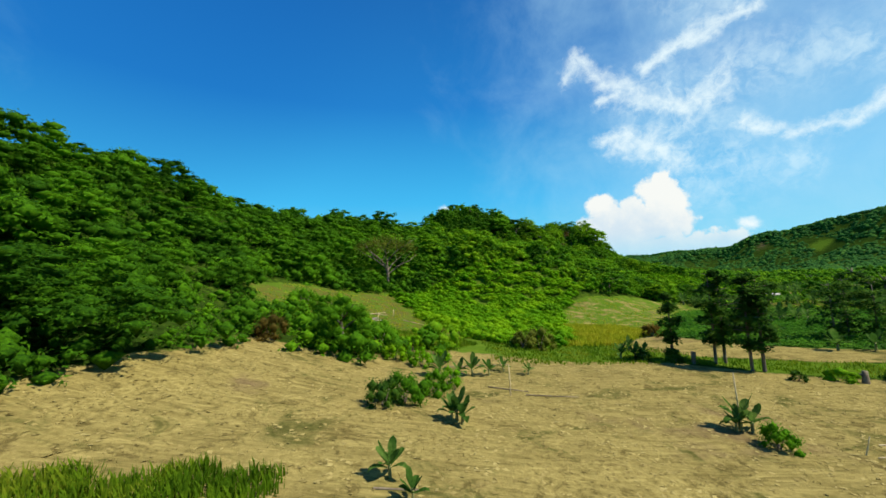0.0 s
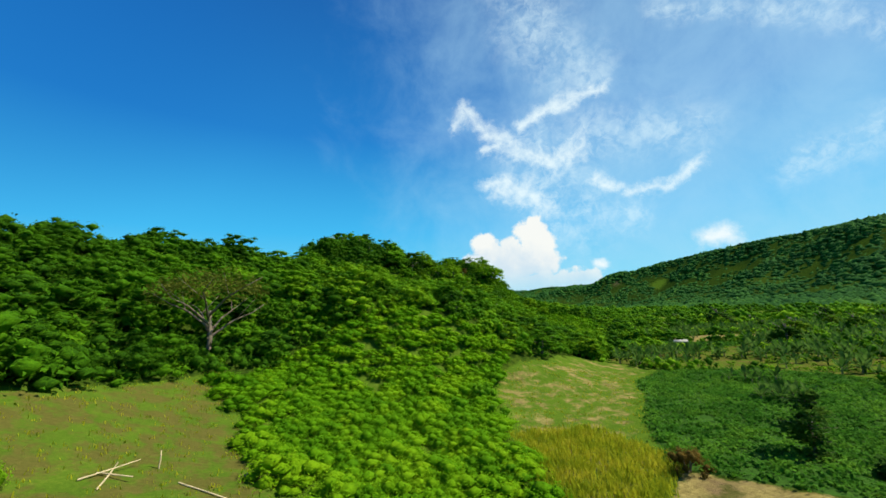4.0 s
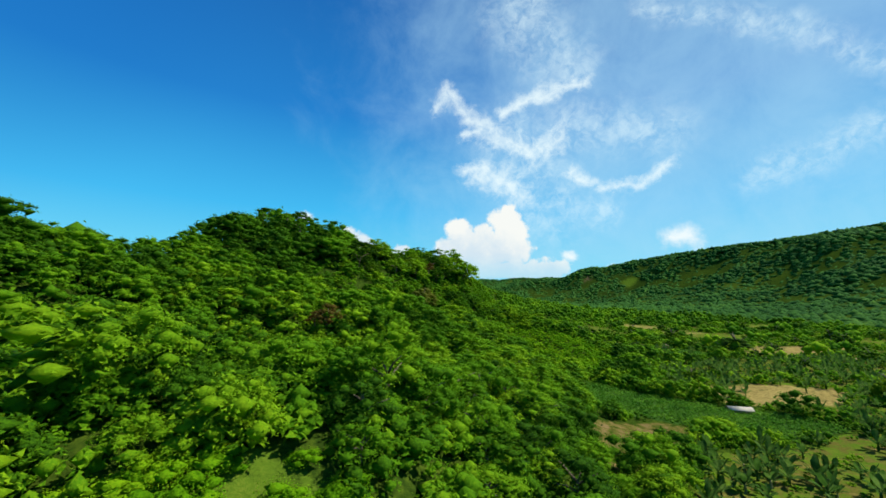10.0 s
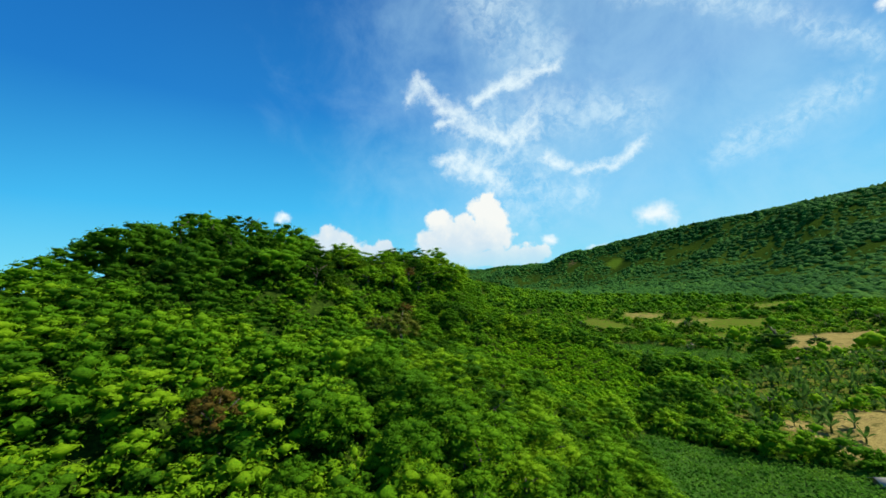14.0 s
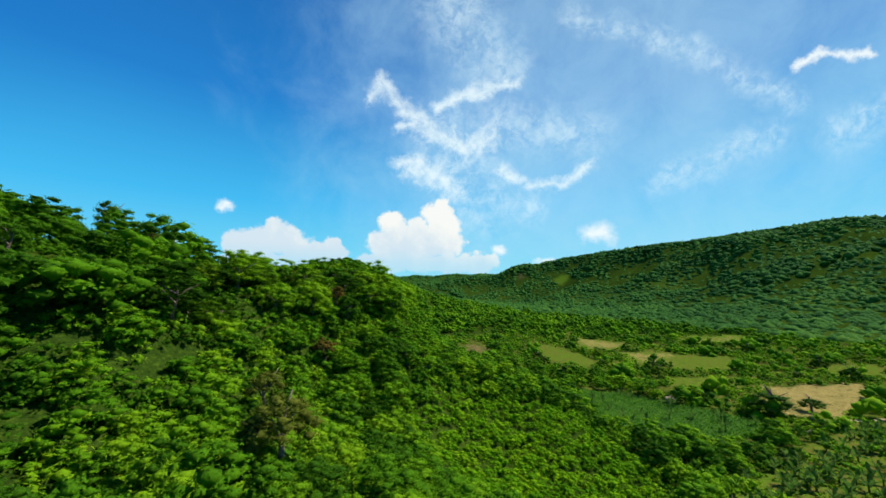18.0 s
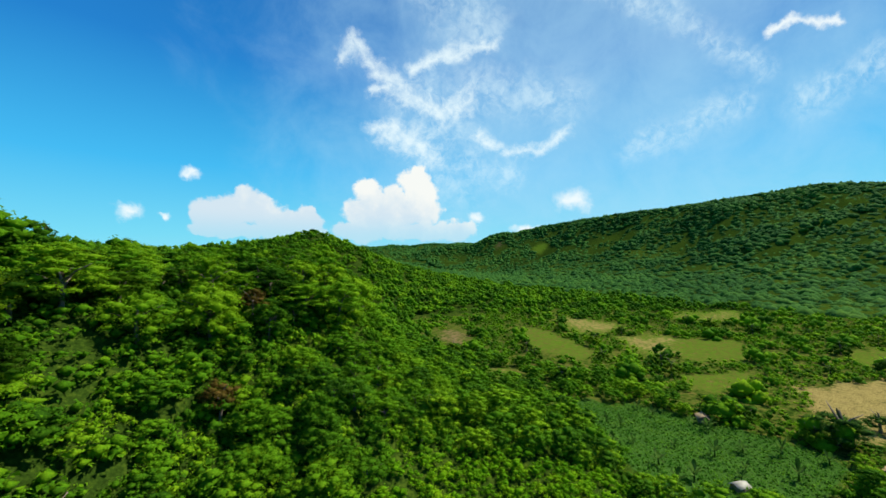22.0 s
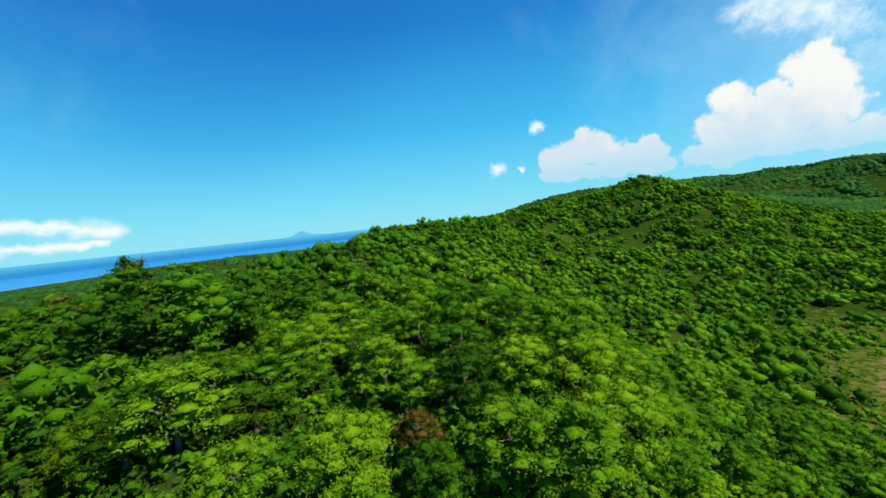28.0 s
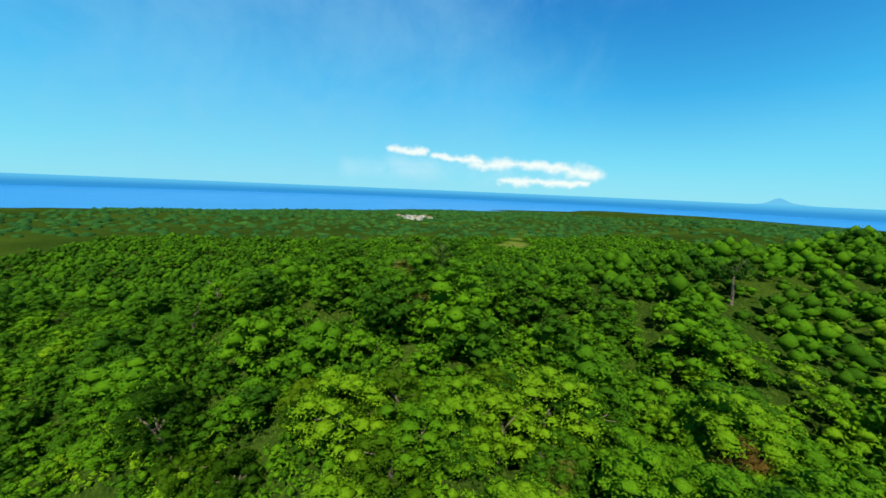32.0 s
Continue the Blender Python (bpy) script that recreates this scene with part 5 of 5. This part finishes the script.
for a, b in (((3.0, 32.8, 0.1), (6.0, 31.4, 0.12)), ((5.6, 30.6, 0.1), (9.4, 29.8, 0.14)), ((2.4, 40.2, 0.12), (6.2, 41.0, 0.2)), ((-0.5, 39.0, 0.1), (2.6, 40.0, 0.14)), ((-3.5, 15.2, 0.03), (-1.6, 15.4, 0.03))):
    stick("log", a, b, 0.05, BARK_PALE, "dry fallen branch lying on the straw field", "branch")
for a, b in (((-12.5, 66.0, 0.1), (-10.2, 69.0, 0.5)), ((-12.0, 67.2, 0.1), (-9.6, 66.4, 0.4)), ((-11.0, 65.0, 0.05), (-11.4, 68.6, 0.3)), ((-7.0, 66.8, 0.05), (-3.5, 64.5, 0.1)), ((-9.0, 69, 0.0), (-8.9, 69, 1.3))):
    stick("branch", a, b, 0.06, BAMBOO, "pale dry branch lying on the bank", "branch")
stump = stand("stump", 36.2, 34.4, "short grey broken tree stump in the grass", "stump")
part("body", tube_mesh("body", [(0, 0, -0.1), (0.03, 0, 0.5), (0.05, 0.02, 1.1)], [0.3, 0.24, 0.2], BARK_PALE, 9), stump)
part("branch_stub", tube_mesh("branch_stub", [(0, 0, 0.5), (-0.35, 0.1, 0.9)], [0.1, 0.05], BARK), stump)
stump = stand("stump", 26.6, 42.8, "dark short tree stump beside the shade trees", "stump")
part("body", tube_mesh("body", [(0, 0, -0.1), (0.03, 0, 0.5), (0.1, 0.02, 1.3)], [0.22, 0.2, 0.26], BARK, 9), stump)
for x, y, s in ((-11.0, 62.4, 0.5), (-10.2, 61.8, 0.42), (-11.3, 61.4, 0.36), (-10.5, 60.8, 0.3), (-13.0, 62.0, 0.35), (-3.0, 69.0, 0.3)):
    bv, bt = blob(rand, True)
    ob = tagged(new("stone", quick_mesh("stone", bv * s * np.array([1.2, 1, 0.7]), None, bt, [STONE], True)), "grey-brown field stone on the bank", "stone", "field stones")
    put(ob, x, y, 360 * rand.random(), sink=0.05)

# sheds and houses


def house(rand, label, wide, deep, high, roof_mat, wall_mat, category="house", group="", windows=2):
    ob = stand("house" if category == "house" else "shed", 0, 0, label, category, group)
    w, d = wide / 2, deep / 2
    v = [(-w, -d, -0.4), (w, -d, -0.4), (w, d, -0.4), (-w, d, -0.4), (-w, -d, high), (w, -d, high), (w, d, high), (-w, d, high)]
    part("wall", quick_mesh("wall", np.array(v), [(0, 1, 5, 4), (1, 2, 6, 5), (2, 3, 7, 6), (3, 0, 4, 7)], None, [wall_mat]), ob)
    o, r = 0.5, high + deep * 0.28
    top = [(-w - o, -d - o, high - 0.12), (w + o, -d - o, high - 0.12), (w + o, 0, r), (-w - o, 0, r), (w + o, d + o, high - 0.12), (-w - o, d + o, high - 0.12)]
    v = np.array(top + [(x, y, z - 0.12) for x, y, z in top])
    q = [(0, 1, 2, 3), (3, 2, 4, 5), (7, 6, 9, 8), (8, 9, 11, 10), (0, 6, 7, 1), (4, 10, 11, 5), (1, 7, 8, 2), (2, 8, 10, 4), (3, 9, 6, 0), (5, 11, 9, 3)]
    part("roof", quick_mesh("roof", v, q, None, [roof_mat]), ob)
    for k in range(windows):
        x = -w + wide * (k + 0.5) / windows
        v = np.array([(x - 0.45, -d - 0.03, 0.9), (x + 0.45, -d - 0.03, 0.9), (x + 0.45, -d - 0.03, high - 0.4), (x - 0.45, -d - 0.03, high - 0.4)])
        v = np.concatenate([v, v + np.array([0, 0.06, 0])])
        part("window", quick_mesh("window", v, [(0, 1, 2, 3), (0, 4, 5, 1), (1, 5, 6, 2), (2, 6, 7, 3), (3, 7, 4, 0)], None, [BOARD]), ob)
    return ob


put(house(rand, "long shed with a pale sheet roof in the valley", 5.0, 2.2, 1.1, ROOF_PALE, BOARD, "shed"), 122, 142.5, -35, 0.85)
put(house(rand, "small hut with a pale roof beside the crop", 3.6, 2.6, 1.7, ROOF_PALE, BOARD, "shed", windows=1), 175, 211, -20, 0.75)
put(house(rand, "small hut with a brown roof beside the crop", 3.4, 2.6, 1.7, ROOF_RUST, BOARD, "shed", windows=1), 208, 231, 30)
for k in range(16):
    x, y = -935 + 26 * (k % 6) + 8 * rand.standard_normal(), 440 + 26 * (k // 6) + 8 * rand.standard_normal()
    put(house(rand, "pale village house with a light roof on the plain", 9 + 5 * rand.random(), 8, 3.6, ROOF_PALE if k % 3 else ROOF_RUST, WALL_PALE, "house", "village houses"), x, y, 360 * rand.random(), 1.15)

# dirt track across the valley
track_x = np.linspace(0, 1, 40)
cx, cy = 212 + 80 * track_x, 194 - 24 * track_x + 3 * np.sin(track_x * 7)
left = np.stack([cx, cy - 1.6, height(cx, cy - 1.6) + 0.12], 1)
right = np.stack([cx, cy + 1.6, height(cx, cy + 1.6) + 0.12], 1)
tagged(new("road", quick_mesh("road", np.concatenate([left, right]), [(i, i + 1, 41 + i, 40 + i) for i in range(39)], None, [DIRT])), "pale dirt track crossing the valley fields", "road", kind="structure")

# island peak on the horizon: a flat self-lit cut-out, haze painted into its colour
peak_v = []
for k in range(25):
    f = k / 24
    a = radians(-37 + 9 * f)
    x, y = CENTRE[0] + 4640 * math.sin(a), CENTRE[1] + 4640 * math.cos(a)
    peak_v += [(x, y, 92.0), (x, y, 93.0 + 44 * math.exp(-((f - 0.45) / 0.09) ** 2) + 20 * math.exp(-((f - 0.5) / 0.22) ** 2))]
tagged(new("backdrop_island", quick_mesh("backdrop_island", np.array(peak_v), [(2 * i, 2 * i + 2, 2 * i + 3, 2 * i + 1) for i in range(24)], None, [FAR_PEAK_HAZE])), "flat self-lit island peak on the sea horizon, haze painted in its blue", "island", kind="structure")

# ---- ground cover ----


def tufts(name, x, y, tall, blades, mat, label, category, spread_r=0.18, wide=0.035, lean_out=0.5):
    """Tufts of upright blades as narrow pointed strips."""
    n = len(x) * blades
    bx, by = np.repeat(x, blades) + spread_r * rand.standard_normal(n), np.repeat(y, blades) + spread_r * rand.standard_normal(n)
    z = height(bx, by) - 0.03
    h = tall * (0.55 + 0.7 * rand.random(n))
    a = rand.random(n) * 6.283
    dx, dy = np.cos(a), np.sin(a)
    out = h * lean_out * rand.random(n)
    w = wide * (0.7 + 0.6 * rand.random(n))
    low1, low2 = np.stack([bx - dy * w, by + dx * w, z], 1), np.stack([bx + dy * w, by - dx * w, z], 1)
    mid = np.stack([bx + dx * out * 0.4 + dy * w * 0.7, by + dy * out * 0.4 - dx * w * 0.7, z + h * 0.65], 1)
    tip = np.stack([bx + dx * out, by + dy * out, z + h], 1)
    v = np.stack([low1, low2, mid, tip], 1).reshape(-1, 3)
    return tagged(new(name, quick_mesh(name, v, np.arange(len(v)).reshape(-1, 4), None, [mat])), label, category, kind="stuff")


def sample(zones, count, box, edge=0.5):
    x, y = box[0] + (box[1] - box[0]) * rand.random(count), box[2] + (box[3] - box[2]) * rand.random(count)
    keep = union(zones, x, y, 0.8) > edge
    return x[keep], y[keep]


x, y = sample(("straw_near",), 9000, (-25, 42, 8, 47))
n = len(x)
lv = leaf_quads(rand, np.stack([x, y, height(x, y) + 0.03], 1), np.array([0, 0, 1.0]) + 0.10 * rand.standard_normal((n, 3)), np.full(n, 0.17))
lv = lv.reshape(-1, 3)
tagged(new("straw_litter", quick_mesh("straw_litter", lv, np.arange(len(lv)).reshape(-1, 4), None, [STRAW])), "dry straw and cut stalks littering the field", "straw", kind="stuff")
x, y = sample(("straw_near", "straw_far"), 5000, (-25, 70, 8, 60))
tufts("stubble", x, y, 0.11, 4, STRAW, "short dry stubble tufts on the field", "stubble", 0.15, 0.02)
x, y = -22 + 15 * rand.random(1500), 8.0 + 8.0 * rand.random(1500)
keep = y < 13.2 + (x + 17) * 0.27 + 0.5 * np.sin(x * 1.7)
tufts("tall_grass", x[keep], y[keep], 0.55, 10, LEAF_GRASS, "tall green grass along the field edge", "grass")
x, y = sample(("hedge", "bank"), 2600, (-20, 6, 46, 54))
tufts("bank_grass", x, y, 0.5, 8, LEAF_GRASS, "bright green grass at the foot of the bank", "grass", 0.3, 0.05)
x, y = sample(("strip", "verge"), 5500, (5, 62, 22, 58))
tufts("grass", x, y, 0.35, 6, LEAF_GRASS, "short green grass strip beside the trees", "grass", 0.3, 0.05)
x, y = sample(("pasture",), 2600, (15, 34, 55, 76))
tufts("yellow_grass", x, y, 0.75, 6, LEAF_YELLOW, "tall yellow-green grass at the pasture foot", "grass", 0.3, 0.05)
x, y = sample(("pasture", "bank"), 2200, (-28, 64, 50, 102))
tufts("dry_grass", x, y, 0.3, 5, LEAF_YELLOW, "short yellowing grass on the bare bank and pasture", "grass", 0.3, 0.05)
cx, cy = sample(("crop_near",), 5200, (30, 93, 40, 102))
CROP_KINDS = [(leaf_quads(rand, np.stack([0.4 * rand.standard_normal(12), 0.4 * rand.standard_normal(12), 0.2 + 0.3 * rand.random(12)], 1), np.array([0, 0, 1.0]) + 0.5 * rand.standard_normal((12, 3)), np.full(12, 0.19)), *blob(rand)) for _ in range(4)]
CROP_KINDS = [(q, v * 0.3, t) for q, v, t in CROP_KINDS]
bake("crop", CROP_KINDS, rows_for(cx, cy, rand, 4, (0.8, 1.3), (0.8, 1.4)), [LEAF_CROP], "dense low green crop in the valley field", "crop")
cx, cy = scatter(150, 214, 192, 268, 1.5, rand, 0.3)
keep = inside("crop_far", cx, cy, 0.5) > 0.5
dx, dy = scatter(84, 134, 122, 175, 1.1, rand, 0.3)
keep2 = inside("crop_slope", dx, dy, 0.5) > 0.5
cx, cy = np.concatenate([cx[keep], dx[keep2]]), np.concatenate([cy[keep], dy[keep2]])
bake("crop_rows", CROP_KINDS, rows_for(cx, cy, rand, 4, (0.9, 1.5), (0.9, 1.5)), [LEAF_CROP], "rows of leafy green crop below the forest", "crop")
# scattered bushes in the valley
sx, sy = scatter(120, 470, 90, 440, 4.2, rand, 0.8)
keep = (height(sx, sy) < 41) & (union([z for z in ZONES if z not in ("valley", "vine", "hedge")], sx, sy) < 0.3) & (rand.random(len(sx)) < 0.42 + 0.5 * smooth(0.3, 0.7, 0.5 + 0.5 * np.sin(sx / 17.0) * np.sin(sy / 14.0 + 1)))
bake("valley_bushes", LOW_KINDS, rows_for(sx[keep], sy[keep], rand, 6, (0.9, 3.6), (0.7, 1.2), sink=0.3), [LEAF_FOREST], "scattered bushes and small trees on the valley floor", "bushes")
# weeds on the valley floor
wx, wy = scatter(64, 190, 40, 190, 3.0, rand)
keep = (inside("valley", wx, wy, 0.5) > 0.5) & (union(("soil", "crop_slope"), wx, wy) < 0.3) & (rand.random(len(wx)) < 0.5 + 0.45 * smooth(0.35, 0.65, 0.5 + 0.5 * np.sin(wx / 6.0 + 2) * np.sin(wy / 5.0)))
bake("weeds", LOW_KINDS, rows_for(wx[keep], wy[keep], rand, 6, (0.5, 1.3), (0.6, 1.0)), [LEAF_FOREST], "low green weeds and shrubs on the valley floor", "weeds")
mx, my = scatter(90, 152, 182, 244, 2.0, rand, 0.8)
keep = (inside("meadow", mx, my, 1.0) > 0.4) & (rand.random(len(mx)) < 0.97)
bake("meadow_bushes", BUSH_KINDS, rows_for(mx[keep], my[keep], rand, 6, (1.0, 2.4), (0.6, 1.0)), [LEAF_VINE], "bright low bushes and tall grass on the open slope", "bushes")
